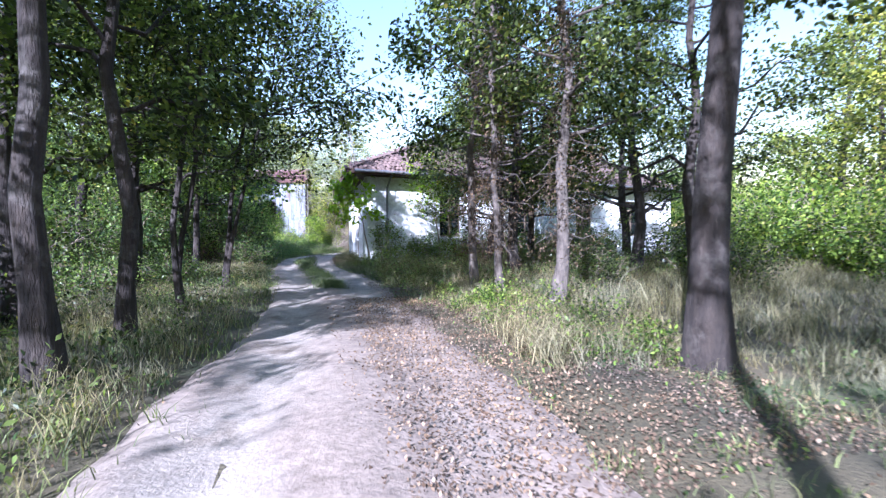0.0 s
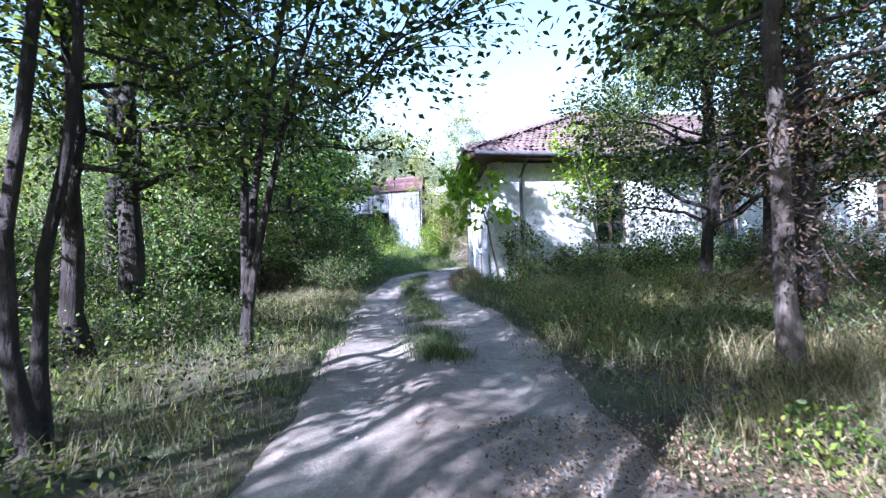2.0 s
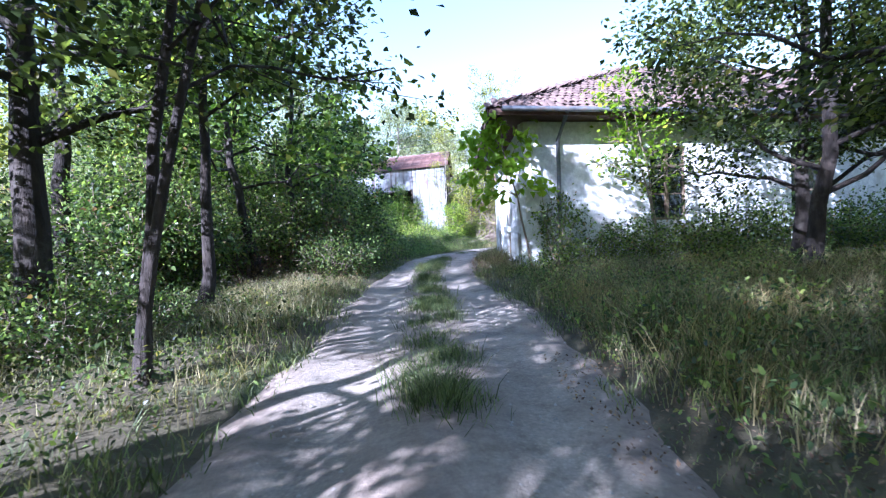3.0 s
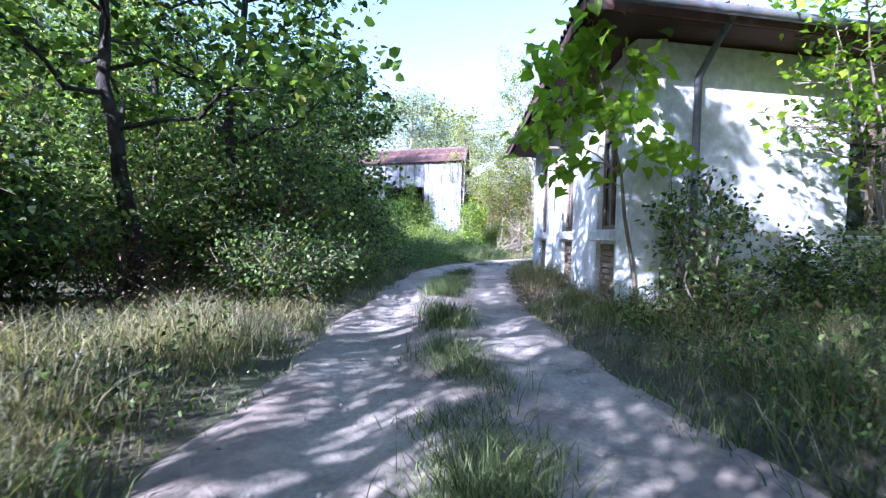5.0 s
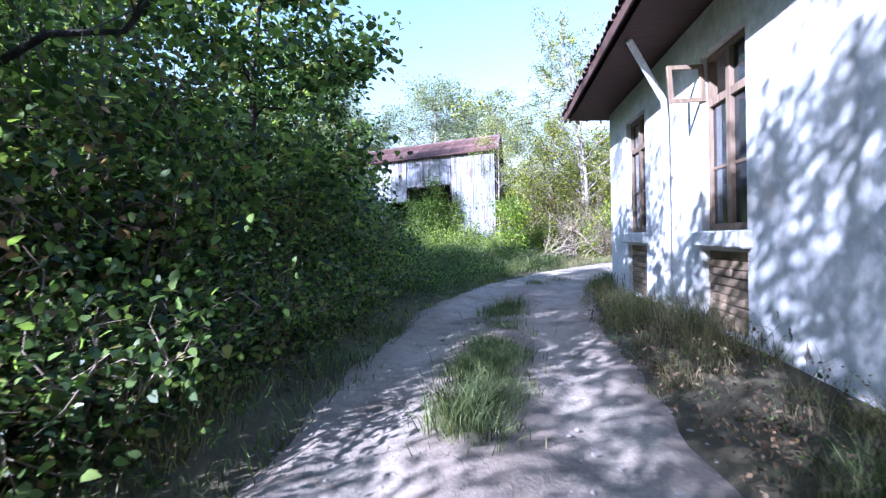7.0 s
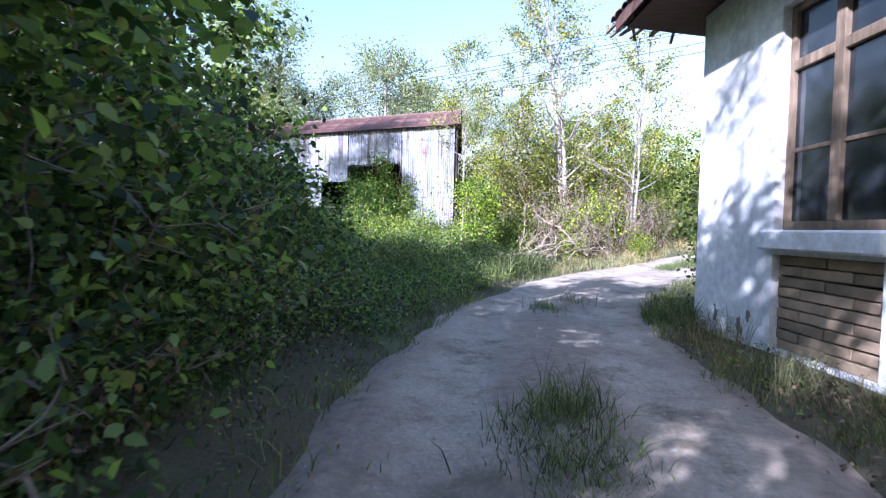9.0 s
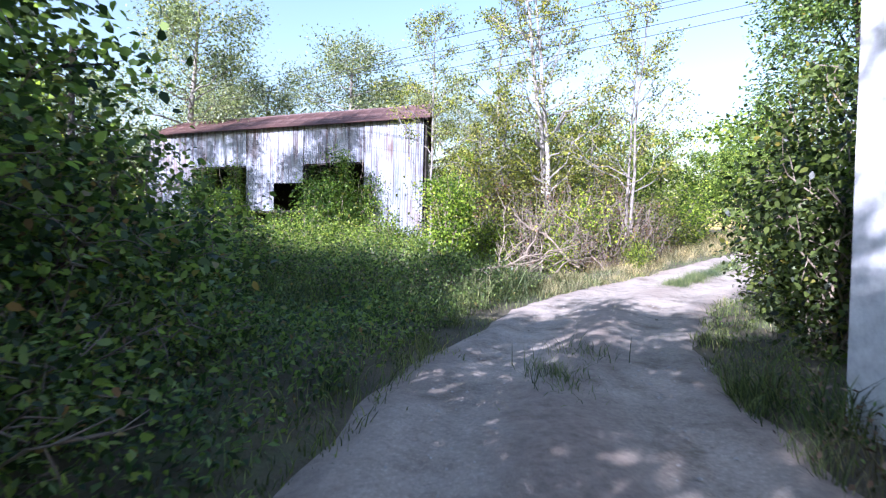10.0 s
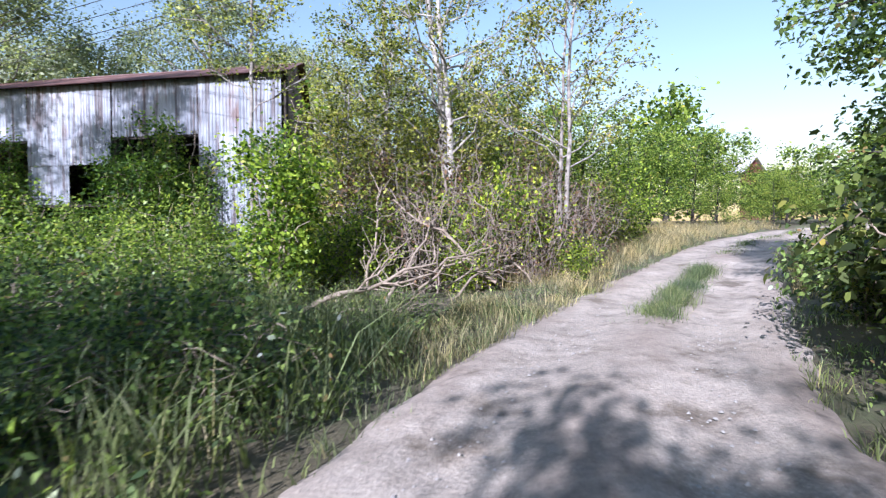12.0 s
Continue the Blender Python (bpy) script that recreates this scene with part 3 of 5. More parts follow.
# ---- the corrugated barn ----
BARN = Matrix.Translation((-0.40, 54.35, 0)) @ pose(0, 0, 0, 0, 0, 180 - 22.2)
# local x runs along the front from its near end, local y points out of the front, so the depth is on negative y
barn = new("barn")
barn.matrix_world = BARN
tagged(barn, "derelict corrugated iron barn with rusty roof, creeper in its openings", "barn")
BEAVE = 6.95


def corrugated(name, w, h, mat, pitch=0.13, amp=0.022, rows_=1, lean=0.0):
    n = int(w / pitch * 6)
    x = np.linspace(0, w, n)
    y = amp * np.sin(2 * np.pi * x / pitch)
    zz = np.linspace(0, h, rows_ + 1)
    v = np.stack([np.tile(x, rows_ + 1), np.tile(y, rows_ + 1), np.repeat(zz, n)], 1)
    i = np.arange((rows_ + 1) * n).reshape(rows_ + 1, n)
    v[:, 0] += lean * v[:, 2]
    return poly_mesh(name, v, np.stack([i[:-1, :-1], i[:-1, 1:], i[1:, 1:], i[1:, :-1]], -1).reshape(-1, 4), mat, True)


BAYS = [0.0, 3.3, 6.95, 10.75, 14.6, 18.3]
LOWS = [0.0, 4.95, 3.95, 4.95, 0.0]
for i in range(5):
    a, b = BAYS[i], BAYS[i + 1]
    a, b = a + 0.035, b - 0.035
    n = max(1, round((b - a) / 0.92))
    w = (b - a) / n
    zs_ = [LOWS[i]]
    top = BEAVE
    cuts = [top]
    while cuts[-1] - 2.0 > LOWS[i] + 0.3:
        cuts.append(cuts[-1] - 2.0)
    cuts.append(LOWS[i])
    for k in range(len(cuts) - 1):
        me = corrugated("wall_sheet", w + 0.01, cuts[k] - cuts[k + 1] + 0.03, M_SHEET)
        for j in range(n):
            ob = part("wall_sheet", me, None, barn)
            ob.matrix_local = pose(a + j * w, 0.012 * (j % 2) + RNG.normal(0, 0.006), cuts[k + 1], RNG.normal(0, 0.3), 0, RNG.normal(0, 0.3))
me = corrugated("wall_sheet", 0.95, 1.5, M_SHEET)
for j in range(2):
    part("wall_sheet", me, None, barn).matrix_local = pose(8.9 + j * 0.93, -0.02, 2.45)
for a in BAYS:
    part("post", one_box(a - 0.08, a + 0.08, -0.30, -0.12, 0, BEAVE), M_BARK, barn)
for zz in (2.4, 4.92, 6.8):
    part("rail", one_box(0, 18.3, -0.16, -0.05, zz - 0.06, zz + 0.06), M_BARK, barn)
DEPTH, BRIDGE, SHEAR = 9.4, 8.85, 0.37
# near-black back wall, coloured so that the openings look dark
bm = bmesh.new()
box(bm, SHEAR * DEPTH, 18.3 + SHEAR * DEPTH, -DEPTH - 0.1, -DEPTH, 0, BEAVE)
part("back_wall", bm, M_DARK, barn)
for x0 in (0.0, 18.25):
    bm = bmesh.new()
    vs = [bm.verts.new(p) for p in ((x0, -0.1, 0), (x0 + SHEAR * DEPTH, -DEPTH, 0), (x0 + SHEAR * DEPTH, -DEPTH, BEAVE), (x0 + SHEAR * DEPTH / 2, -DEPTH / 2, BRIDGE), (x0, -0.1, BEAVE))]
    bm.faces.new(vs)
    bmesh.ops.solidify(bm, geom=bm.faces[:], thickness=0.05)
    part("gable_wall", bm, M_RUST, barn, "dark rusted gable end")
slope = math.hypot(DEPTH / 2 + 0.35, BRIDGE - BEAVE)
pitch_deg = math.degrees(math.atan2(BRIDGE - BEAVE, DEPTH / 2))
n = 20
LEAN = SHEAR * (DEPTH / 2 + 0.35) / slope
front_sheet = corrugated("roof_sheet", 18.9 / n + 0.04, slope, M_RUST, 0.09, 0.02, 3, LEAN)
rear_sheet = corrugated("roof_sheet", 18.9 / n + 0.04, slope, M_RUST, 0.09, 0.02, 3, LEAN)
for j in range(n):
    lift = 0.008 * (j % 2) + RNG.normal(0, 0.006)
    part("roof_sheet", front_sheet, None, barn).matrix_local = pose(-0.3 + j * 18.9 / n - 0.13, 0.35, BEAVE - 0.03 + lift, 90 - pitch_deg)
    part("roof_sheet", rear_sheet, None, barn).matrix_local = pose(-0.3 + (j + 1) * 18.9 / n + SHEAR * DEPTH + 0.13, -DEPTH - 0.35, BEAVE - 0.03 + lift, 90 - pitch_deg, 0, 180)


# ---- plants ----
def line_to(a, b, n, rng, wob):
    t = np.linspace(0, 1, n)[:, None]
    p = a + (b - a) * t
    p[1:-1] += rng.normal(0, wob, (n - 2, 3))
    return p


def tree(label, base, height, radius, lean=(0, 0), crown=(0.35, 1.0), spread=2.2, limbs=14, leaves=6000, size=0.10, leaf=None, bark=None, seed=1,
         clump=0.28, rise=0.55, stems=1, category="tree", name="tree", group="", droop=0.3, clear=0.0, fine=False, crook=0.035, width=0.62, shaggy=0):
    """A tree with a tapered trunk, limbs, twigs and a loose crown of leaves; shaggy: withered twigs that hang about its trunk."""
    rng = np.random.default_rng(seed)
    bx, by = base
    ob = new(name)
    ob.location = (bx, by, at_ground(bx, by) - 0.05)
    tagged(ob, label, category, group)
    lines, spots, outs = [], [], []
    for st in range(stems):
        ang = rng.uniform(0, 6.28)
        o = np.array([math.cos(ang), math.sin(ang), 0]) * (radius * 1.1 if stems > 1 else 0)
        n = 12
        t = np.linspace(0, 1, n)
        h = height * (1 - 0.12 * st)
        extra = o * 6 * st
        top = np.array([lean[0], lean[1], h]) + extra
        tp = o + np.stack([top[0] * t ** 1.5, top[1] * t ** 1.5, top[2] * t], 1)
        tp[:, :2] += np.cumsum(rng.normal(0, crook * h / 8, (n, 2)), 0) * (t[:, None] > 0.05)
        rr = radius * (1 - 0.1 * st) * (1 - 0.78 * t) * (1 + 0.45 * np.exp(-t * h / 0.25))
        lines.append((tp, rr, 10))
        for i in range(limbs):
            f = crown[0] + (crown[1] - crown[0]) * (i + rng.uniform(0, 0.8)) / limbs
            f = min(f, 0.97)
            p = np.array([np.interp(f, t, tp[:, k]) for k in range(3)])
            az = i * 2.4 + rng.uniform(-0.5, 0.5) + st
            L = spread * (1.05 - 0.55 * (f - crown[0]) / max(0.05, 1 - crown[0])) * rng.uniform(0.65, 1.15)
            up_ = rise * rng.uniform(0.3, 1.4)
            e = p + np.array([math.cos(az) * L, math.sin(az) * L, L * up_])
            if clear and off_track(bx + e[0], by + e[1])[0] < clear:
                L *= 0.4
                e = p + np.array([math.cos(az) * L, math.sin(az) * L, L * up_])
            lp = line_to(p, e, 6, rng, 0.05 * L)
            lp[1:, 2] += 0.08 * L * np.linspace(0, 1, 5) ** 2
            r0_ = max(0.012, 0.45 * np.interp(f, t, rr))
            lines.append((lp, np.linspace(r0_, 0.012, 6), 5))
            for k in range(6):
                g = rng.uniform(0.25, 1.0)
                q = np.array([np.interp(g, np.linspace(0, 1, 6), lp[:, c]) for c in range(3)])
                w = rng.normal(size=3) * 0.6 + (e - p) / L
                w[2] = w[2] * 0.6 + 0.1
                w /= np.linalg.norm(w)
                tw = line_to(q, q + w * L * rng.uniform(0.25, 0.5), 4, rng, 0.03)
                lines.append((tw[[0, 2, 3]], np.linspace(0.012, 0.004, 3), 3))
                spots += [tw[1], tw[2], tw[3], tw[3]]
                outs += [w, w, w, w]
    dry = []
    for i in range(shaggy):
        fz = rng.uniform(0.12, 0.62)
        p = np.array([np.interp(fz, t, tp[:, k]) for k in range(3)])
        az = rng.uniform(0, 6.28)
        w = np.array([math.cos(az), math.sin(az), rng.uniform(-0.5, 0.6)])
        L = rng.uniform(0.25, 0.8)
        tw = line_to(p, p + w * L, 5, rng, 0.05)
        tw[:, 2] -= 0.35 * L * np.linspace(0, 1, 5) ** 2
        lines.append((tw, np.linspace(0.014, 0.004, 5), 4))
        dry += [q + rng.normal(0, 0.09, 3) - (0, 0, rng.uniform(0, 0.25)) for q in tw[1:] for _ in range(14)]
    v, f = tubes(lines)
    part("trunk", poly_mesh("trunk", v, f, bark or M_BARK, True), None, ob)
    if dry:
        v, f = leaf_quads(np.array(dry), 0.06, rng, 0.9, 0.4, 0.4)
        part("withered_foliage", poly_mesh("withered_foliage", v, f, M_WITHERED), None, ob, "brown withered leaves hanging about the trunk")
    spots, outs = np.array(spots), np.array(outs)
    pick = rng.integers(0, len(spots), leaves)
    pos = spots[pick] + rng.normal(0, clump, (leaves, 3)) * np.array([1, 1, 0.75])
    if clear:
        keep = off_track(pos[:, 0] + bx, pos[:, 1] + by) > clear - 0.3
        pos, pick = pos[keep], pick[keep]
    v, f = leaf_quads(pos, size, rng, droop, 0.6, width, outs[pick], fine)
    part("crown", poly_mesh("crown", v, f, leaf or M_LEAF_DARK), None, ob)
    return ob


def shrub(label, base, height, spread, leaves, size, leaf, seed, stems=16, name="bush", category="bush", group="", clump=0.16, bark=None, low=0.12, fine=False):
    """A many-stemmed bush with leaves from near the ground to its top."""
    rng = np.random.default_rng(seed)
    ob = new(name)
    ob.location = (*base, at_ground(*base) - 0.04)
    tagged(ob, label, category, group)
    lines, spots, outs = [], [], []
    for i in range(stems):
        az = i * 2.4 + rng.uniform(-0.4, 0.4)
        rad = spread * math.sqrt((i + 0.6) / stems)
        h = height * rng.uniform(0.6, 1.0) * (1.08 - 0.5 * (rad / spread) ** 2)
        o = np.array([math.cos(az), math.sin(az), 0])
        t = np.linspace(0, 1, 7)[:, None]
        p = o * rad * 0.35 + o * rad * 0.75 * t ** 1.4 + np.array([0, 0, h]) * (1.25 * t - 0.25 * t ** 3)
        p[1:] += rng.normal(0, 0.05 * height / 2, (6, 3)) * np.array([1, 1, 0.5])
        lines.append((p, np.linspace(0.022, 0.005, 7) * max(0.6, height / 3), 5))
        for k in range(9):
            g = rng.uniform(low, 1.0)
            q = np.array([np.interp(g, t[:, 0], p[:, c]) for c in range(3)])
            w = rng.normal(size=3) + o * 0.7 + np.array([0, 0, 0.25])
            w /= np.linalg.norm(w)
            tw = line_to(q, q + w * spread * rng.uniform(0.15, 0.45), 4, rng, 0.03)
            tw[:, 2] = np.maximum(tw[:, 2], 0.05)
            lines.append((tw[[0, 2, 3]], np.linspace(0.008, 0.003, 3), 3))
            spots += [tw[1], tw[2], tw[3]]
            outs += [w, w, w]
    v, f = tubes(lines)
    part("stem", poly_mesh("stem", v, f, bark or M_TWIG, True), None, ob)
    spots, outs = np.array(spots), np.array(outs)
    pick = rng.integers(0, len(spots), leaves)
    pos = spots[pick] + rng.normal(0, clump, (leaves, 3))
    pos[:, 2] = np.abs(pos[:, 2]) + 0.03
    v, f = leaf_quads(pos, size, rng, 0.25, 0.6, 0.65, outs[pick], fine)
    part("foliage", poly_mesh("foliage", v, f, leaf), None, ob)
    return ob


def again(ob, x, y, turn=0.0, s=1.0, sz=None):
    return copy_thing(ob, pose(x, y, at_ground(x, y) - 0.04, 0, 0, turn) @ Matrix.Diagonal((s, s, sz or s, 1)))


# woodland along the first stretch: base, height, trunk radius, lean, foot of the crown
WOOD = [
    ((-2.25, 4.9), 9.5, 0.13, (0.1, 0.6), 0.42), ((-2.2, 6.6), 9, 0.10, (-0.3, 0.5), 0.30),
    ((-4.2, 8.5), 9, 0.13, (0.2, 0.3), 0.25), ((-4.05, 13.1), 8.5, 0.14, (-0.3, 0.4), 0.28), ((-4.8, 15.2), 9, 0.22, (0.2, 0.2), 0.28),
    # the tree at (-7.6, 1.0) is unseen, added to shade the track
    ((-6.0, 4.5), 10, 0.15, (0.2, 0.2), 0.22), ((-6.8, 10.5), 10, 0.15, (0.1, 0.2), 0.30), ((-7.6, 1.0), 10, 0.17, (0.2, 0.2), 0.25),
    ((-7.5, 19.0), 9, 0.2, (0.1, 0.2), 0.42), ((-4.4, 24.6), 8.8, 0.12, (0.2, 0.3), 0.3), ((-6.3, 21.0), 9.5, 0.16, (0.2, 0.3), 0.42), ((-12, 16.0), 11, 0.2, (0.1, 0.2), 0.4),
    ((3.62, 3.9), 11, 0.19, (0.2, 0.2), 0.34), ((5.8, 13.6), 10, 0.17, (0.2, 0.1), 0.19), ((9.7, 13.4), 9, 0.2, (0.2, 0.2), 0.20), ((8.0, 9.0), 9, 0.15, (0.2, 0.2), 0.26),
    ((6.3, 17.3), 8.5, 0.14, (0.2, 0.2), 0.17), ((7.6, 19.7), 8.5, 0.15, (0.1, 0.0), 0.16), ((8.6, 18.6), 8, 0.15, (0.2, 0.2), 0.24), ((11.5, 16.5), 9, 0.18, (0.2, 0.2), 0.22),
    # out of view behind the start; the last three are added to block sun
    ((3.9, -0.5), 10, 0.2, (0.1, 0.2), 0.3), ((2.8, -4.0), 10, 0.18, (0.2, 0.1), 0.35), ((-3.6, -8.5), 11, 0.2, (0.1, 0.2), 0.35), ((1.9, -9.5), 11, 0.2, (0.1, 0.2), 0.35),
]


def leaf_count(x, y):
    """Fuller crowns for the trees that stand between the track and the house."""
    if x > 6 and 17 < y < 20:
        return 19000
    if x > 5 and y > 12:
        return 17000 if x < 7 else 13000
    return 12500 if 0 < y < 16.5 else 4500


for i, (b, h, r, lean, c0) in enumerate(WOOD):
    tree("tall woodland tree with a dark rough trunk beside the track", b, h, r, lean, (c0, 1.0), 2.7, 17, leaf_count(*b), 0.105, M_LEAF_DARK,
         M_BARK, 40 + i, 0.28 if b[0] > 5 else 0.2, 0.4, group="woodland trees", clear=0.6 if b[1] > 8 else 0.3, fine=1 < b[1] < 11.5 and abs(b[0]) < 5, crook=0.06)
tree("tall woodland tree with a dark rough trunk beside the track", (-3.7, 17.4), 7.6, 0.11, (0.2, 0.2), (0.42, 1.0), 2.3, 18, 5500, 0.12, M_LEAF_DARK, M_BARK, 57, 0.3, 0.4, group="woodland trees", fine=True, crook=0.06)
# two unseen trees, added only for the shade they cast at the start
tree("unseen high-crowned tree added behind the start to shade a trunk", (-1.9, -3.6), 9.5, 0.16, (-0.3, 0.1), (0.55, 1.0), 2.0, 14, 5000, 0.12, M_LEAF_DARK, M_BARK, 58, 0.22, 0.4, group="woodland trees")
tree("slim unseen tree added to shade the left rut", (-8.2, -2.4), 10.0, 0.15, (0.1, 0.1), (0.3, 1.0), 1.8, 18, 6000, 0.12, M_LEAF_DARK, M_BARK, 59, 0.22, 0.4, group="woodland trees")
tree("dark two-stemmed tree forking low beside the track", (-2.45, 10.2), 9.0, 0.062, (0.7, 0.5), (0.36, 1.0), 3.0, 15, 10500, 0.11, M_LEAF_DARK, M_BARK, 66, 0.24, 0.3, stems=2, group="woodland trees", fine=True, crook=0.05)
for k, (b, h, r, lean) in enumerate((((3.74, 11.25), 9.5, 0.105, (-0.1, 0.2)), ((3.75, 9.6), 9.0, 0.085, (0.2, 0.3)), ((4.15, 8.0), 9.5, 0.125, (-0.2, 0.2)))):
    tree("shaggy tree with pale sunlit bark and withered twigs on its trunk", b, h, r, lean, (0.30, 1.0), 2.3, 16, 7000, 0.11, M_LEAF_DARK, M_BARK_MID, 61 + k, 0.24, 0.25, group="shaggy trees", clear=1.2, fine=True, crook=0.05, droop=0.6, shaggy=70)
tree("twin-stemmed small tree leaning over the dirt track", (-2.15, 13.3), 8.0, 0.065, (1.3, 0.8), (0.36, 1.0), 3.1, 18, 11000, 0.11, M_LEAF_DARK, M_BARK, 71, 0.28, 0.4, stems=2, group="woodland trees")
# its crown takes the lighter vine leaf so it looks sunlit
tree("leaning dark-trunked tree in the thicket edge", (-4.75, 22.2), 7.2, 0.14, (-1.3, 0.6), (0.36, 1.0), 2.8, 20, 7500, 0.15, M_LEAF_VINE, M_BARK, 73, 0.28, 0.35, group="woodland trees", fine=True, width=0.9, crook=0.06)
tree("small maple-like tree overhanging the thicket", (-4.3, 28.6), 5.9, 0.11, (0.3, 0.3), (0.35, 1.0), 2.2, 16, 6500, 0.14, M_LEAF_MID, M_BARK, 74, 0.26, 0.35, group="woodland trees", fine=True, width=0.75)
# out of view, added so that its shadow falls on the weeds
tree("small dense unseen tree added to shade the weeds before the barn", (-7.7, 34.9), 5.4, 0.10, (0.3, 0.2), (0.1, 1.0), 2.0, 22, 8000, 0.13, M_LEAF_MID, M_BARK, 78, 0.24, 0.3, group="woodland trees", width=0.8)
tree("small maple-like tree overhanging the thicket", (-5.1, 33.8), 6.2, 0.11, (0.3, 0.0), (0.1, 1.0), 1.7, 22, 9000, 0.12, M_LEAF_MID, M_BARK, 75, 0.24, 0.2, group="woodland trees", fine=True, width=0.75)

# thicket on the far side of the track
b1 = shrub("dense bramble thicket with dark green leaves", (-6.3, 19.2), 2.6, 1.5, 5000, 0.10, M_LEAF_MID, 5, 24, group="thicket bushes", fine=True)
b2 = shrub("tall leafy thicket bush with reddish old stems", (-4.6, 26.0), 5.0, 1.9, 6000, 0.135, M_LEAF_MID, 6, 28, group="thicket bushes", clump=0.24, fine=True)
b3 = shrub("low tangle of brambles and weeds", (-2.95, 22.5), 1.3, 1.0, 3000, 0.07, M_LEAF_MID, 7, 20, group="thicket bushes", fine=True)
for k in range(11):
    again(b1, (-6.0, -5.9, -5.2, -4.4)[k] if k < 4 else -3.8 + RNG.uniform(-0.3, 0.2), 20.0 + 1.5 * k + RNG.uniform(-0.3, 0.3), RNG.uniform(0, 360), RNG.uniform(0.8, 1.05))
for k in range(4):
    again(b2, -6.4 + RNG.uniform(-0.5, 0.3) + 0.7 * min(k, 1), 20.5 + 3.9 * k, RNG.uniform(0, 360), RNG.uniform(0.65, 0.85))
for k in range(3):
    again(b2, -8.2 + RNG.uniform(-0.8, 0.8), 27 + 2.6 * k, RNG.uniform(0, 360), RNG.uniform(1.0, 1.2))
for k in range(12):
    again(b3, -2.9 + RNG.uniform(-0.2, 0.2), 23.5 + 1.05 * k, RNG.uniform(0, 360), RNG.uniform(0.7, 1.05))
for k in range(12):
    again(b3, RNG.uniform(-6.5, -3.0), RNG.uniform(3, 17), RNG.uniform(0, 360), RNG.uniform(0.5, 0.9))
for k in range(6):
    again(b2, -4.35 + RNG.uniform(-0.25, 0.2), 25.2 + 1.7 * k, RNG.uniform(0, 360), RNG.uniform(0.66, 0.8))
b4 = shrub("tangle of dark reddish vine stems with withered leaves", (-4.6, 21.6), 1.3, 0.8, 900, 0.06, M_WITHERED, 62, 12, name="dry_vines", category="dry vines", group="dry vines", clump=0.16, bark=M_VINE)
for k in range(8):
    again(b4, -3.2 + RNG.uniform(-0.35, 0.25), 23.2 + 1.3 * k, 83.0 * k, RNG.uniform(0.6, 1.0))
for ux, uy, us_ in ((-3.75, 24.0, 1.6), (-4.1, 27.0, 1.8), (-4.2, 30.5, 1.9), (-4.0, 33.2, 1.4)):
    again(b4, ux, uy, 40 * ux, us_)
# the lower thicket past the tall one
for k in range(16):
    again(b1, RNG.uniform(-9, -3.2), RNG.uniform(35.8, 40.5), RNG.uniform(0, 360), RNG.uniform(0.6, 0.95), RNG.uniform(0.3, 0.66))
for k in range(14):
    again(b3, RNG.uniform(-3.5, 0.6), RNG.uniform(38.6, 43.5), RNG.uniform(0, 360), RNG.uniform(0.6, 0.9))
# tall bushes out of sight, added to cast shade on the low thicket
for ux, uy, us_ in ((-9.6, 33.6, 1.25), (-8.1, 34.0, 1.15), (-11.0, 35.6, 1.2), (-6.6, 33.4, 1.1), (-12.5, 33.8, 1.3), (-10.2, 37.2, 1.0)):
    again(b2, ux, uy, 61 * ux, us_)
# undergrowth among the trees
u1 = shrub("shaded woodland undergrowth bush", (-5.2, 6.6), 1.9, 1.3, 4200, 0.085, M_LEAF_DARK, 19, 20, group="undergrowth", clump=0.2)
for k in range(34):
    ux, uy = RNG.uniform(-13, -4.3), RNG.uniform(-1, 21)
    again(u1, ux, uy, RNG.uniform(0, 360), RNG.uniform(0.5, 0.85) if ux > -7 else RNG.uniform(0.9, 1.5))
for k in range(9):
    again(b2, -12.5 + RNG.uniform(-1.5, 1.5), 1.0 + 2.6 * k, RNG.uniform(0, 360), RNG.uniform(0.7, 0.95))
for ux, uy, us_ in ((6.6, 10.6, 0.7), (8.3, 13.6, 0.8), (10.5, 11.2, 0.9), (7.2, 15.8, 0.6), (9.6, 16.8, 0.8), (11.5, 14.2, 0.9), (9.5, 9.5, 0.7)):
    again(u1, ux, uy, 77 * us_ * ux, us_)
# clearing to the other side, bright bushes behind it
g1 = shrub("sunlit bush at the edge of the clearing", (13.5, 14.0), 2.8, 1.8, 4500, 0.13, M_LEAF_VINE, 14, 16, group="clearing bushes", clump=0.22)
for x, y, s_ in ((15.5, 10.5, 1.1), (17.5, 13.5, 1.3), (13.0, 8.0, 0.9), (20.0, 17.0, 1.4), (16.5, 17.5, 1.1), (21, 9, 1.5), (24, 14, 1.6), (18, 5, 1.2), (26, 22, 1.6)):
    again(g1, x, y, RNG.uniform(0, 360), s_)
for k in range(13):
    again(g1, -14.5 - 2.0 * (k % 2) + RNG.uniform(-0.8, 0.8), -4 + 2.6 * k, RNG.uniform(0, 360), RNG.uniform(0.8, 1.3))
t1 = tree("broad sunlit tree behind the clearing", (22.0, 13.0), 11, 0.22, (0.3, 0.2), (0.15, 1.0), 3.6, 18, 7000, 0.21, M_LEAF_LIGHT, M_BARK, 76, 0.45, 0.5, group="clearing trees")
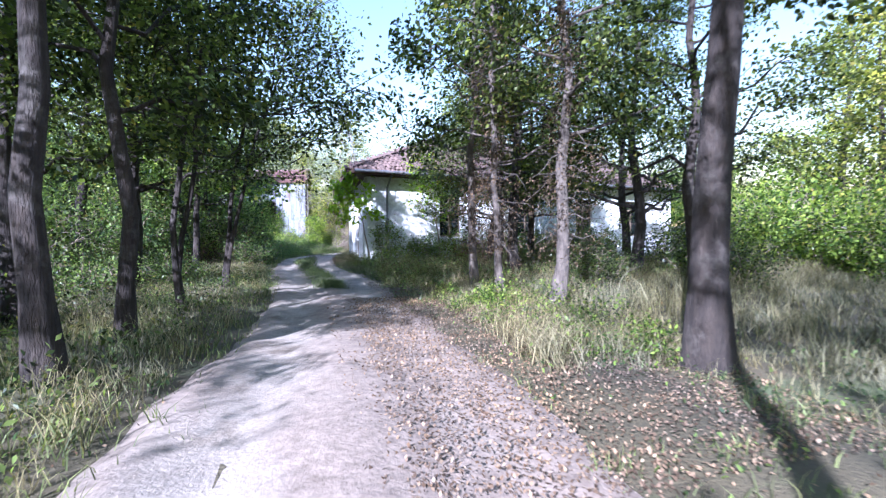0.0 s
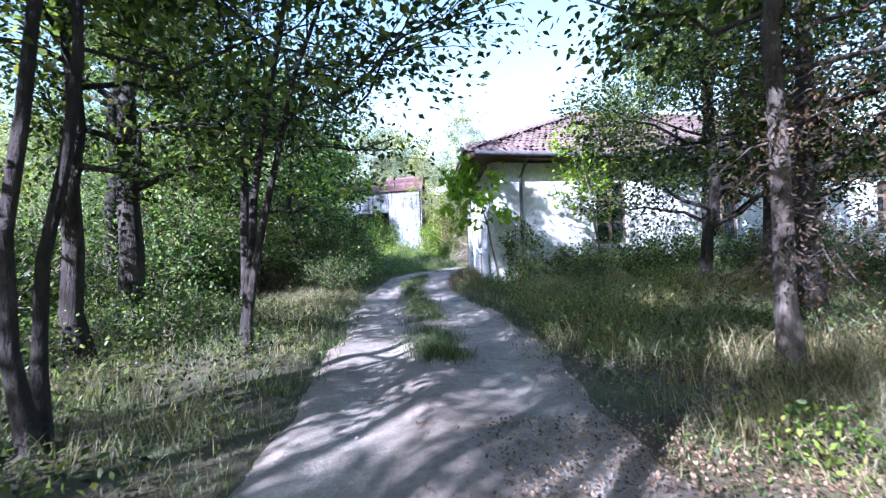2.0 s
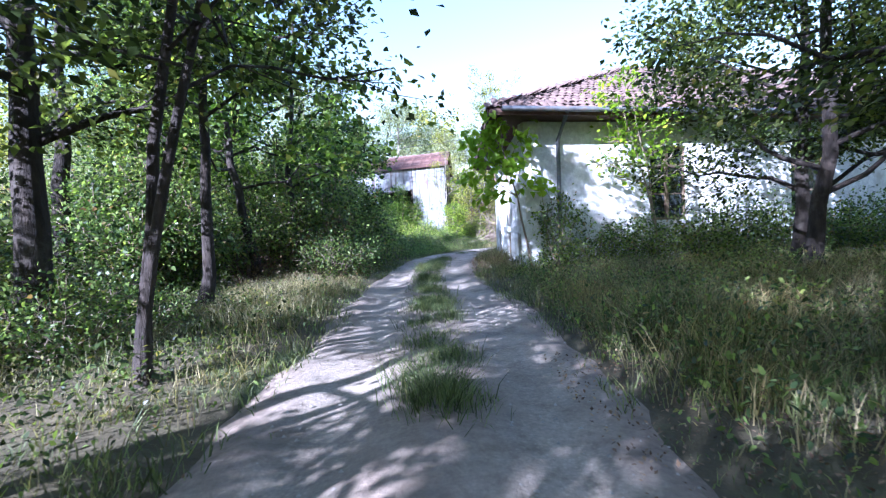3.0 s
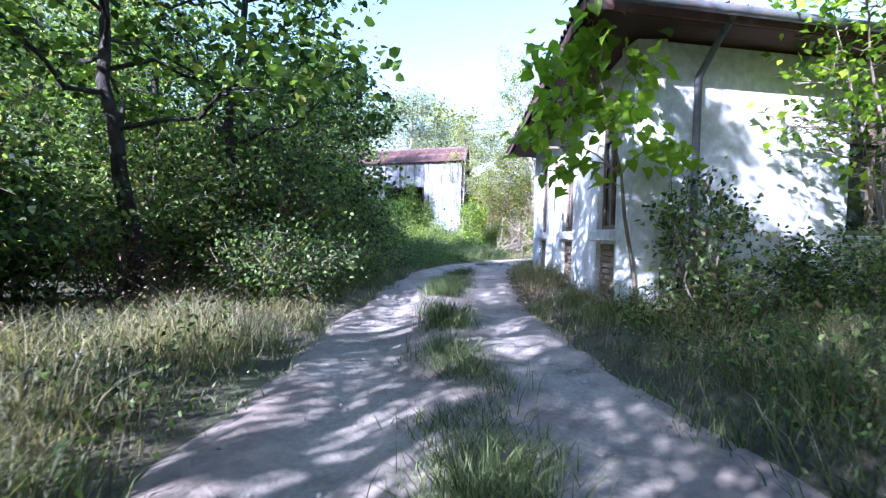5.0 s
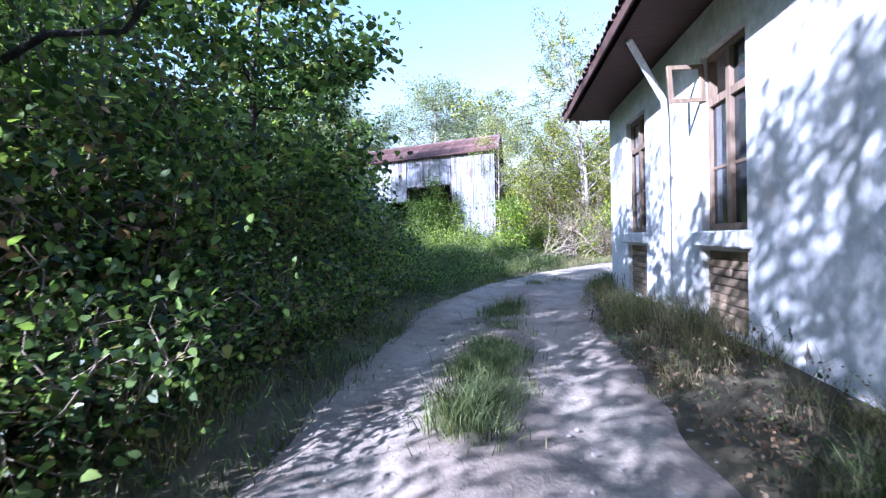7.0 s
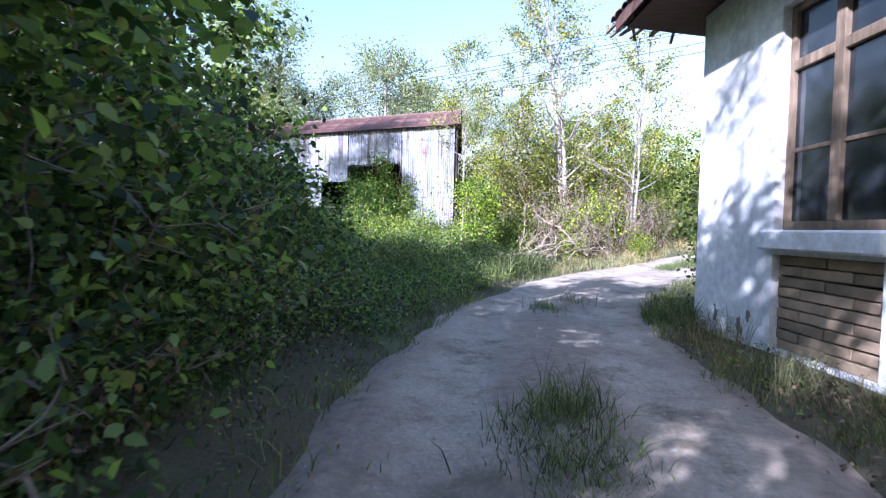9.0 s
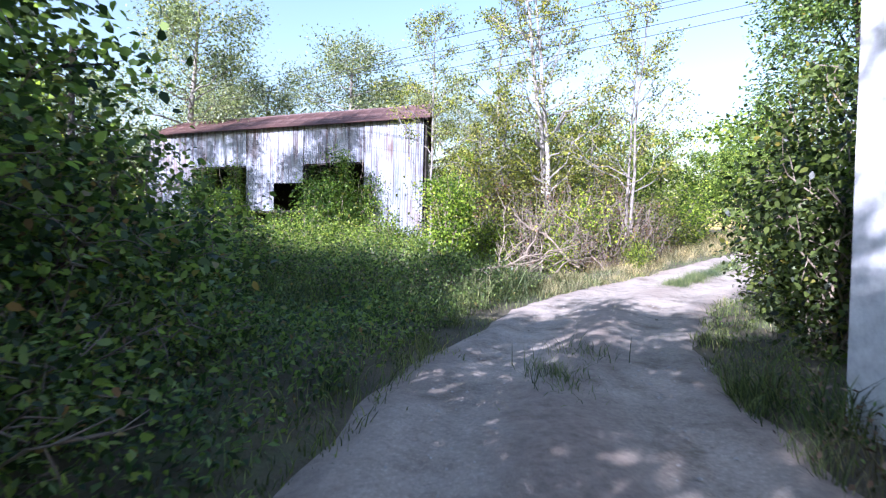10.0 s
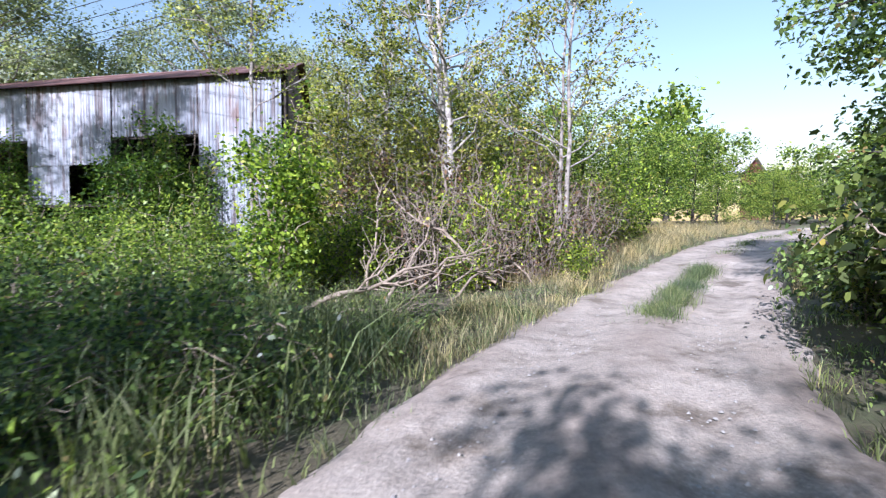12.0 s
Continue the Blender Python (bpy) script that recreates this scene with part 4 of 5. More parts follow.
for x, y, s_ in ((19.0, 8.0, 0.8), (27, 18, 1.0), (28, 9, 1.1), (32, 24, 1.2), (24, 3, 1.0), (36, 14, 1.2), (-19, 6, 0.9), (-21, 14, 1.0), (-18, 23, 0.9), (-22, 30, 1.0), (-20, -3, 1.0)):
    again(t1, x, y, RNG.uniform(0, 360), s_)

# the strip before the house front
h1 = shrub("dark green bush under the house window", (6.6, 21.9), 1.8, 1.1, 4600, 0.085, M_LEAF_MID, 15, 18, group="house front bushes")
for x, y, s_ in ((5.0, 21.75, 0.85), (8.0, 22.6, 1.0), (9.6, 22.9, 1.05), (11.3, 23.3, 1.0), (13.0, 23.6, 1.1), (15.0, 24.0, 1.1)):
    again(h1, x, y, RNG.uniform(0, 360), s_)
shrub("young elder climbing beside the downpipe", (3.15, 22.0), 2.7, 0.5, 1500, 0.085, M_LEAF_MID, 16, 9, name="elder", category="bush", clump=0.14, fine=True)
shrub("low leafy elder shoots against the white wall", (4.1, 22.05), 1.6, 0.6, 1400, 0.08, M_LEAF_MID, 17, 9, name="elder", category="bush", clump=0.14, fine=True)
tree("slim young tree with yellow-green leaves before the window", (5.75, 22.0), 5.0, 0.035, (-0.9, -0.2), (0.45, 1.0), 1.0, 12, 1100, 0.14, M_LEAF_BIG, M_TWIG, 77, 0.18, 0.4, stems=2)

# between the track and the barn
v1 = shrub("sunlit green bush before the barn", (-2.0, 48.5), 2.1, 1.5, 6500, 0.10, M_LEAF_VINE, 8, 24, group="barn bushes")
for x, y, s_ in ((-4.5, 47.5, 0.95), (-7.0, 49.5, 0.85), (-3.8, 50.4, 0.85), (-6.0, 51.8, 0.9), (-9.5, 52.5, 0.95), (-0.4, 50.2, 0.7), (0.2, 47.4, 0.75), (-12.5, 54, 1.0), (-2.0, 46.0, 0.8), (-5.0, 45.0, 0.7), (-8.5, 46.5, 0.75), (-11.5, 49, 0.85), (-15, 52, 1.0), (1.6, 49.6, 0.9), (-1.0, 44.2, 0.55), (-3.4, 43.0, 0.6), (-5.8, 42.4, 0.65), (-2.2, 41.4, 0.45), (-7.8, 44.0, 0.7), (-0.2, 42.6, 0.4), (-4.6, 40.6, 0.5), (-9.6, 42.6, 0.75)):
    again(v1, x, y, RNG.uniform(0, 360), s_)
shrub("tall creeper-covered stump, bright green", (0.45, 45.2), 3.9, 0.75, 8500, 0.10, M_LEAF_BRIGHT, 9, 20, name="creeper", category="creeper", clump=0.17)
c1 = shrub("leafy creeper spilling from a barn opening", (-5.1, 54.9), 5.4, 1.35, 11000, 0.13, M_LEAF_IVY, 18, 22, name="creeper", category="creeper", clump=0.24, group="barn creepers")
again(c1, -4.0, 55.2, 200, 0.95)
again(c1, -11.2, 58.1, 20, 0.95)
again(c1, -12.9, 58.7, 80, 0.98)
again(c1, -8.0, 56.4, 160, 0.5)
tree("pale-barked young poplar with thin airy foliage", (5.0, 51.0), 13, 0.15, (-1.4, 0.6), (0.24, 1.0), 3.0, 26, 9500, 0.12, M_LEAF_LIGHT, M_BARK_PALE, 81, 0.15, 0.9, group="poplars", stems=2)
tree("pale-barked young poplar with thin airy foliage", (6.9, 47.3), 9.5, 0.07, (1.0, 0.5), (0.28, 1.0), 2.0, 18, 7000, 0.10, M_LEAF_LIGHT, M_BARK_GREY, 82, 0.15, 0.9, stems=2, group="poplars")
tree("slim pale poplar by the barn corner", (-0.2, 46.1), 8.6, 0.05, (0.1, 0.2), (0.42, 1.0), 1.2, 20, 4500, 0.08, M_LEAF_LIGHT, M_BARK_GREY, 83, 0.15, 0.8, group="poplars")
tree("slim pale poplar by the barn corner", (3.0, 54.0), 12, 0.10, (0.4, 0.2), (0.2, 1.0), 2.6, 24, 6000, 0.12, M_LEAF_LIGHT, M_BARK_GREY, 84, 0.17, 0.8, group="poplars")
tree("bushy yellowing willow behind the scrub", (2.6, 50.4), 6.5, 0.09, (0.6, 0.4), (0.12, 1.0), 2.2, 26, 4500, 0.12, M_LEAF_LIGHT, M_BARK_GREY, 85, 0.15, 0.7, group="poplars")
tree("bushy yellowing willow behind the scrub", (7.8, 54.5), 6.5, 0.09, (0.4, 0.4), (0.12, 1.0), 2.4, 22, 8500, 0.12, M_LEAF_LIGHT, M_BARK_GREY, 86, 0.17, 0.7, group="poplars")
tree("bushy yellowing willow behind the scrub", (1.7, 49.0), 5.2, 0.06, (0.2, 0.3), (0.1, 1.0), 1.7, 24, 7500, 0.10, M_LEAF_LIGHT, M_BARK_GREY, 87, 0.17, 0.7, group="poplars", stems=2)
tree("bushy yellowing willow behind the scrub", (5.4, 52.3), 6.0, 0.07, (0.4, 0.3), (0.1, 1.0), 1.9, 24, 7500, 0.10, M_LEAF_LIGHT, M_BARK_GREY, 88, 0.17, 0.7, group="poplars", stems=2)
y1 = shrub("heap of dead brushwood with a few pinkish dry leaves", (3.4, 46.4), 3.2, 1.2, 500, 0.10, M_WITHERED, 61, 22, name="brushwood", category="brushwood", group="brushwood", clump=0.12, bark=M_SCRUB)
for x, y, s_ in ((5.2, 46.9, 0.85), (4.6, 46.1, 0.75), (6.1, 46.9, 0.95), (6.9, 47.3, 1.0), (5.6, 46.3, 0.6), (8.3, 48.6, 0.9), (7.2, 48.0, 0.8), (4.2, 48.6, 1.3), (5.9, 48.9, 1.35), (2.6, 48.8, 1.2), (7.4, 49.8, 1.3)):
    again(y1, x, y, 83 * s_ * x, s_)
s1 = shrub("tangled sunlit scrub with dry stems", (3.2, 47.6), 2.8, 1.5, 4200, 0.10, M_LEAF_LIGHT, 10, 42, group="scrub", clump=0.2, bark=M_SCRUB)
s2 = shrub("green and dry scrub with yellowing leaves", (5.4, 47.8), 2.9, 1.3, 5600, 0.11, M_LEAF_BRIGHT, 11, 36, group="scrub", clump=0.2, bark=M_SCRUB)
for x, y, s_ in ((5.0, 50.0, 1.1), (7.6, 49.6, 1.0), (4.0, 52.5, 1.5), (7.5, 52.5, 1.3), (9.8, 51.5, 1.0), (2.0, 52.5, 1.5), (10.5, 54.5, 1.2), (6, 56, 1.9), (1.0, 57.0, 2.0), (3.5, 58, 2.2)):
    again(s1, x, y, RNG.uniform(0, 360), s_)
for x, y, s_ in ((1.9, 46.6, 0.7), (5.4, 47.3, 0.85), (8.6, 50.4, 0.9), (6.9, 46.7, 0.45), (12.0, 53.5, 1.0), (4.2, 46.2, 0.55), (13.5, 56, 1.2)):
    again(s2, x, y, RNG.uniform(0, 360), s_)
# dark-leaved bushes stand in for the shaded depth of the scrub
for x, y, s_ in ((2.2, 49.4, 1.2), (3.8, 49.6, 1.3), (5.6, 49.9, 1.2), (7.0, 50.6, 1.2), (8.8, 52.0, 1.2), (1.0, 51.6, 1.3), (3.0, 51.4, 1.5), (6.2, 47.6, 0.8), (1.5, 47.6, 0.8)):
    again(u1, x, y, 51 * x, s_)
shrub("dead shrub with pinkish-brown curled leaves", (2.1, 48.6), 3.6, 0.8, 1300, 0.10, M_WITHERED, 78, 12, name="dead_shrub", category="bush", clump=0.15, low=0.5, bark=M_SCRUB)
# far trees
f1 = tree("distant silvery poplar behind the barn", (-14.0, 72.0), 13, 0.25, (0.5, 0), (0.15, 1.0), 4.2, 36, 22000, 0.17, M_LEAF_SILVER, M_BARK_GREY, 91, 0.5, 0.6, group="far trees")
f2 = tree("distant bushy green tree", (16.0, 64.0), 6.5, 0.14, (0.3, 0), (0.04, 1.0), 3.0, 20, 10000, 0.165, M_LEAF_VINE, M_BARK, 92, 0.4, 0.5, group="far trees")
for x, y, s in ((-24, 66, 0.9), (-17, 66, 1.3), (-6.5, 69, 1.15), (-5, 74, 0.95), (0, 68, 0.85), (-30, 58, 0.95), (-33, 50, 0.95), (5, 70, 0.8), (-20, 78, 1.1), (-42, 60, 1.1), (-27, 45, 0.9), (-24, 52, 0.7)):
    again(f1, x, y, RNG.uniform(0, 360), s)
for x, y, s in ((12, 61, 0.9), (14.5, 67, 1.1), (19, 63.5, 0.8), (22, 66, 0.85), (25.5, 66, 0.85), (29, 68, 0.9), (10, 66, 1.2), (33, 67, 0.5), (37, 69, 0.45), (41, 68, 0.5), (45, 74, 0.5), (28, 61, 0.5), (33, 61.5, 0.5), (38, 62.5, 0.5), (44, 62, 0.55), (8, 61, 1.0),
                (39, 73.5, 0.6), (41.5, 76, 0.62), (36.5, 71.5, 0.55), (44, 77, 0.6), (46, 66, 1.0), (52, 64, 1.0), (58, 60, 1.1), (34, 50, 0.8), (40, 46, 0.9), (48, 50, 1.0), (30, 60.5, 0.45), (26, 60, 0.4), (21, 58.5, 0.4)):
    again(f2, x, y, RNG.uniform(0, 360), s)
f3 = tree("distant bushy green tree", (105.0, 35.0), 8.5, 0.2, (0.3, 0), (0.04, 1.0), 3.9, 12, 2600, 0.46, M_LEAF_VINE, M_BARK, 93, 0.7, 0.5, group="far trees")
f4 = tree("distant silvery poplar on the skyline", (107.0, 45.0), 14, 0.25, (0.5, 0), (0.15, 1.0), 4.4, 14, 3000, 0.46, M_LEAF_LIGHT, M_BARK_PALE, 94, 0.7, 0.7, group="far trees")
for k in range(64):
    a = k * 0.0982
    rr = 95 + 25 * math.sin(k * 2.7)
    if 0.85 < a < 1.0:
        continue
    again(f4 if k % 3 == 0 else f3, 10 + rr * math.cos(a), 35 + rr * math.sin(a), 57.0 * k, 1.3 + 0.3 * math.sin(k * 1.9))
    if k % 2:
        again(f3, 12 + (rr - 22) * math.cos(a + 0.05), 35 + (rr - 22) * math.sin(a + 0.05), 31.0 * k, 1.0 + 0.3 * math.sin(k * 1.3))
# tall unseen trees added in the west to throw shade over bend and barn
t2 = tree("unseen leafy tree added beyond the thicket for its shade", (-9.5, 29.5), 6.8, 0.17, (0.2, 0.2), (0.2, 1.0), 2.8, 18, 9000, 0.14, M_LEAF_MID, M_BARK, 96, 0.3, 0.4, group="western trees")
for x, y, s_ in ((-12.5, 31.5, 1.0), (-24.5, 50.0, 1.1), (-11.0, 27.5, 1.05), (-14.5, 34.0, 1.0), (-7.6, 27.0, 0.95)):
    again(t2, x, y, 97 * s_, s_)
t3 = tree("very tall unseen tree with a high crown, added to shade the barn", (-17.5, 41.0), 18.0, 0.26, (0.3, 0.2), (0.62, 1.0), 3.0, 20, 13000, 0.16, M_LEAF_MID, M_BARK, 97, 0.4, 0.5, group="western trees")
again(t3, -23.0, 45.0, 110, 1.0)
# the tree beyond the house and the bush at its corner
tree("leafy tree hanging low over the track bend", (8.8, 39.7), 8.5, 0.16, (-0.3, 0.3), (0.04, 1.0), 1.95, 44, 46000, 0.085, M_LEAF_MID, M_BARK, 95, 0.22, 0.3, clear=1.7, fine=True)
d1 = shrub("dark bush against the house corner", (4.1, 34.7), 3.0, 1.0, 6500, 0.085, M_LEAF_DARK, 12, 22, group="corner bushes", fine=True)
again(d1, 5.3, 36.4, 60, 1.25)
again(d1, 7.2, 36.4, 130, 1.5)
again(d1, 6.4, 38.1, 200, 1.2)
again(d1, 8.7, 41.2, 20, 0.7)


# ---- saplings with broad leaves at the house corner ----
def broad_leaf(L, bend):
    """A broad heart-shaped leaf blade with a folded midrib."""
    t = np.array([-0.06, 0.04, 0.16, 0.30, 0.45, 0.60, 0.75, 0.88, 1.0])
    w = np.array([0.20, 0.36, 0.46, 0.49, 0.45, 0.37, 0.25, 0.11, 0.0]) * L
    zc = -bend * np.maximum(t, 0) ** 2 * L
    n = len(t)
    v = []
    for k in range(n):
        y, wave = t[k] * L, 0.05 * L * math.sin(2.3 * k + 7 * bend)
        stem = max(y, 0.02 * L)
        v += [(-w[k], y, zc[k] + 0.30 * w[k] + wave), (-0.5 * w[k], y, zc[k] + 0.17 * w[k]), (0, stem, zc[k] - 0.01 * L), (0.5 * w[k], y, zc[k] + 0.17 * w[k]), (w[k], y, zc[k] + 0.30 * w[k] - wave)]
    f = [(5 * k + c, 5 * k + c + 1, 5 * k + c + 6, 5 * k + c + 5) for k in range(n - 1) for c in range(4)]
    return poly_mesh("leaf", v, f, M_LEAF_BIG, True)


def sapling(base, stem, boughs, leaves, size, seed, label):
    rng = np.random.default_rng(seed)
    ob = new("sapling")
    ob.location = (*base, 0)
    tagged(ob, label, "sapling")
    sp = np.array(stem, float)
    lines, pts = [(sp, np.linspace(0.035, 0.014, len(sp)), 7)], []
    for e, k in boughs:
        a = sp[k]
        e = np.array(e, float)
        m = (a + e) / 2 + np.array([0, 0, 0.18]) + rng.normal(0, 0.05, 3)
        q = np.array([a, (a + m) / 2 + (0, 0, 0.05), m, (m + e) / 2 + (0, 0, 0.05), e])
        lines.append((q, np.linspace(0.014, 0.004, 5), 5))
        pts += [(q[2], e - a), (q[3], e - a), (q[4], e - a), (q[4], e - a)]
    v, f = tubes(lines)
    part("stem", poly_mesh("stem", v, f, M_TWIG, True), None, ob)
    kinds = [broad_leaf(size * k, b) for k, b in ((0.8, 0.25), (1.0, 0.35), (1.2, 0.2), (0.95, 0.5))]
    for i in range(leaves):
        p, o = pts[rng.integers(0, len(pts))]
        p = p + rng.normal(0, 0.15, 3)
        az = math.degrees(math.atan2(-o[0], o[1])) + rng.normal(0, 65)
        part("leaf", kinds[i % 4], None, ob).matrix_local = pose(*p, rng.normal(-28, 24), rng.normal(0, 24), az)
    return ob


sapling((2.25, 22.1), [(0.3, 0.3, 0), (0.2, 0.3, 0.7), (0.05, 0.25, 1.4), (-0.05, 0.15, 2.0), (-0.25, 0.05, 2.6), (-0.4, 0.0, 3.2)],
        [((-1.2, -0.1, 3.5), 4), ((-1.35, 0.2, 2.5), 3), ((-0.6, -0.3, 4.0), 5), ((0.2, -0.1, 3.5), 4), ((0.55, -0.15, 2.2), 3), ((-0.9, -0.25, 2.0), 3), ((-0.5, 0.4, 3.0), 4), ((-1.0, 0.6, 3.0), 4), ((-0.2, -0.4, 2.7), 4), ((-0.7, 0.1, 3.6), 5)],
        380, 0.195, 31, "young catalpa sapling with broad bright green leaves")

# creeper on the wall foot, fallen branches
def branch(label, a, b, r, seed, twigs=12, reach=0.9):
    rng = np.random.default_rng(seed)
    a, b = np.array(a, float), np.array(b, float)
    ob = new("fallen_branch")
    ob.location = a
    tagged(ob, label, "branch", "fallen branches")
    p = line_to(np.zeros(3), b - a, 8, rng, 0.06)
    v, f = tubes([(p, np.linspace(r, r * 0.35, 8), 7)])
    part("limb", poly_mesh("limb", v, f, M_TWIG, True), None, ob)
    for _ in range(twigs):
        g = rng.uniform(0.2, 1)
        q = np.array([np.interp(g, np.linspace(0, 1, 8), p[:, c]) for c in range(3)])
        w = (b - a) / np.linalg.norm(b - a) + rng.normal(0, 0.6, 3)
        w /= np.linalg.norm(w)
        e = q + w * rng.uniform(0.3, 1.0) * reach
        e[2] = max(e[2], -a[2] + 0.05)
        v, f = tubes([(line_to(q, e, 5, rng, 0.03), np.linspace(r * 0.4, 0.004, 5), 5)])
        part("twig", poly_mesh("twig", v, f, M_TWIG, True), None, ob)
    return ob


for k, (a, b, r) in enumerate((((0.9, 43.9, 0.05), (3.2, 44.6, 0.75), 0.05), ((1.3, 44.2, 0.06), (4.2, 45.0, 1.0), 0.035), ((2.2, 44.0, 0.05), (3.4, 46.0, 1.6), 0.04), ((4.6, 45.4, 0.3), (2.6, 46.2, 2.0), 0.045),
                               ((3.4, 44.6, 0.04), (5.4, 46.4, 1.1), 0.03), ((2.0, 45.0, 0.1), (2.4, 46.5, 2.3), 0.03), ((5.6, 45.8, 0.1), (4.4, 47.0, 2.4), 0.03), ((1.2, 43.6, 0.03), (3.0, 43.9, 0.12), 0.02), ((3.0, 45.4, 0.2), (5.0, 46.2, 1.5), 0.03), ((4.9, 45.9, 0.1), (3.2, 46.6, 1.2), 0.025), ((2.9, 44.9, 0.2), (4.9, 45.6, 0.6), 0.025), ((1.6, 44.6, 0.1), (2.9, 45.6, 1.2), 0.03))):
    branch("bleached dead branch lying by the track", a, b, r, 60 + k)

# ---- far house, pole, cables ----
far = new("far_house")
far.matrix_world = pose(53.2, 90.0, at_ground(53.2, 90.0) - 1.3, 0, 0, 22)
tagged(far, "distant red-walled house with a grey gable roof among trees", "house")
bm = bmesh.new()
vs = [bm.verts.new(p) for p in ((-3.2, 0, 0), (3.2, 0, 0), (3.2, 0, 7.4), (0, 0, 9.4), (-3.2, 0, 7.4))]
bmesh.ops.solidify(bm, geom=[bm.faces.new(vs)], thickness=8.0)
M_RED = surface("red_brick_wall", (0.20, 0.065, 0.05), (0.30, 0.11, 0.08), 1.0, 0.9)
M_SLATE = surface("grey_sheet_roof", (0.34, 0.33, 0.32), (0.5, 0.48, 0.46), 0.8, 0.8)
part("wall", bm, M_RED, far)
for sg in (-1, 1):
    bm = one_box(0, 4.1, -0.4, 8.4, 0, 0.15, w=0.02)
    bm.transform(Matrix.Translation((0, 0, 9.46)) @ pose(0, 0, 0, 0, 32 if sg > 0 else 148, 0))
    part("roof", bm, M_SLATE, far)
for x in (-2.0, 2.0):
    part("window", one_box(x - 0.6, x + 0.6, -0.08, 0.02, 4.6, 6.2), M_GLASS, far)

pole = new("utility_pole")
pole.location = (-15.6, 52.0, at_ground(-15.6, 52.0))
tagged(pole, "dark weathered wooden utility pole", "pole")
v, f = tubes([([(0, 0, 0), (0, 0, 4.5), (0.05, 0, 9.2)], [0.16, 0.14, 0.11], 10)])
part("post", poly_mesh("post", v, f, M_BARK, True), None, pole)
part("crossarm", one_box(-0.7, 0.7, -0.05, 0.05, 8.7, 8.82), M_BARK, pole)
for x in (-0.6, 0.6, 0.0):
    part("insulator", one_box(x - 0.04, x + 0.04, -0.04, 0.04, 8.82, 9.0), M_PLASTER, pole)
end_pole = copy_thing(pole, pose(13.6, 37.6, at_ground(13.6, 37.6) - 1.2, 0, 0, 35))
tagged(end_pole, "weathered wooden utility pole behind the house")
for k, (side, dz, sag) in enumerate(((-0.5, 0.9, 0.5), (0.5, 0.75, 0.7), (-0.4, 0.45, 0.6), (0.4, 0.2, 0.9), (0.0, -0.35, 1.0))):
    t = np.linspace(0, 1, 24)
    a, b = np.array((-38.0 + side, 80.0 + side, 10.6 + dz)), np.array((13.6 + 0.5 * side, 37.6 + 0.5 * side, 7.3 + 0.6 * dz))
    p = a + (b - a) * t[:, None]
    p[:, 2] -= sag * 4 * t * (1 - t)
    cable = new("overhead_cable", pipe_mesh("overhead_cable", p, 0.011, M_WIRE, 5))
    tagged(cable, "thin dark overhead cable sagging across the sky", "cable", "overhead cables")


# ---- grass ----
def patchy(x, y):
    """Growth from 0.35 to 1.35 that changes from spot to spot."""
    w = np.sin(1.7 * x + 0.6 * y + 1.0) + np.sin(0.9 * x - 1.4 * y) + 0.8 * np.sin(3.3 * x + 2.9 * y + 2.0) + 0.6 * np.sin(5.7 * y - 4.1 * x)
    return 0.85 + 0.5 * np.clip(w / 2.2, -1, 1)


def blades(name, label, pts, h, mat, seed, width=0.006, leanf=0.3):
    rng = np.random.default_rng(seed)
    n = len(pts)
    zz = land(pts[:, 0], pts[:, 1]) + 0.08 * smooth_at(off_track(pts[:, 0], pts[:, 1]), 1.3, 2.3) - 0.02
    b = np.stack([pts[:, 0], pts[:, 1], zz], 1)
    hh = h * rng.uniform(0.35, 1.25, n) * patchy(pts[:, 0], pts[:, 1])
    az = rng.uniform(0, 6.28, n)
    s = np.stack([np.cos(az), np.sin(az), 0 * az], 1) * width * rng.uniform(0.6, 1.4, n)[:, None]
    lv = rng.normal(0, leanf, (n, 3))
    lv[:, 2] = 1
    mid_ = b + lv * (hh * 0.6)[:, None]
    tip = b + (lv * np.array([1.7, 1.7, 0.95])) * hh[:, None]
    v = np.stack([b - s, b + s, mid_ + s * 0.7, tip, mid_ - s * 0.7], 1).reshape(-1, 3)
    ob = new(name, poly_mesh(name, v, (np.arange(n)[:, None, None] * 5 + np.array([[0, 1, 2], [0, 2, 4], [4, 2, 3]])[None]).reshape(-1, 3), mat))
    return tagged(ob, label, "grass", kind="stuff")


def scatter(n, x0, x1, y0, y1, lo, hi, seed, clumps=0, tight=0.13):
    """Points in a box that lie between lo and hi metres from the track's centre, in clumps."""
    rng = np.random.default_rng(seed)
    if clumps:
        c = np.stack([rng.uniform(x0, x1, clumps), rng.uniform(y0, y1, clumps)], 1)
        p = c[rng.integers(0, clumps, n)] + rng.normal(0, tight, (n, 2))
    else:
        p = np.stack([rng.uniform(x0, x1, n), rng.uniform(y0, y1, n)], 1)
    dd = off_track(p[:, 0], p[:, 1])
    inside = (p[:, 0] > HX - 0.02) & (p[:, 1] > HY0 + (p[:, 0] - HX) * sn / cs) & (p[:, 1] < HY1 + (p[:, 0] - HX) * sn / cs)
    return p[(dd > lo + 0.25 * widening(p[:, 1]) * (lo > 0.9)) & (dd < hi) & ~inside]


verge = scatter(110000, -5, 7, -1, 46, 1.25, 3.6, 1, 4200)
by_wall = (verge[:, 0] > 0.6) & (verge[:, 1] > 21.5) & (verge[:, 1] < 34)
bank = (verge[:, 0] > 0) & (verge[:, 1] > 2.5) & (verge[:, 1] < 9.5) & (verge[:, 0] < 2.9)
verge, by_wall = verge[~bank], by_wall[~bank]
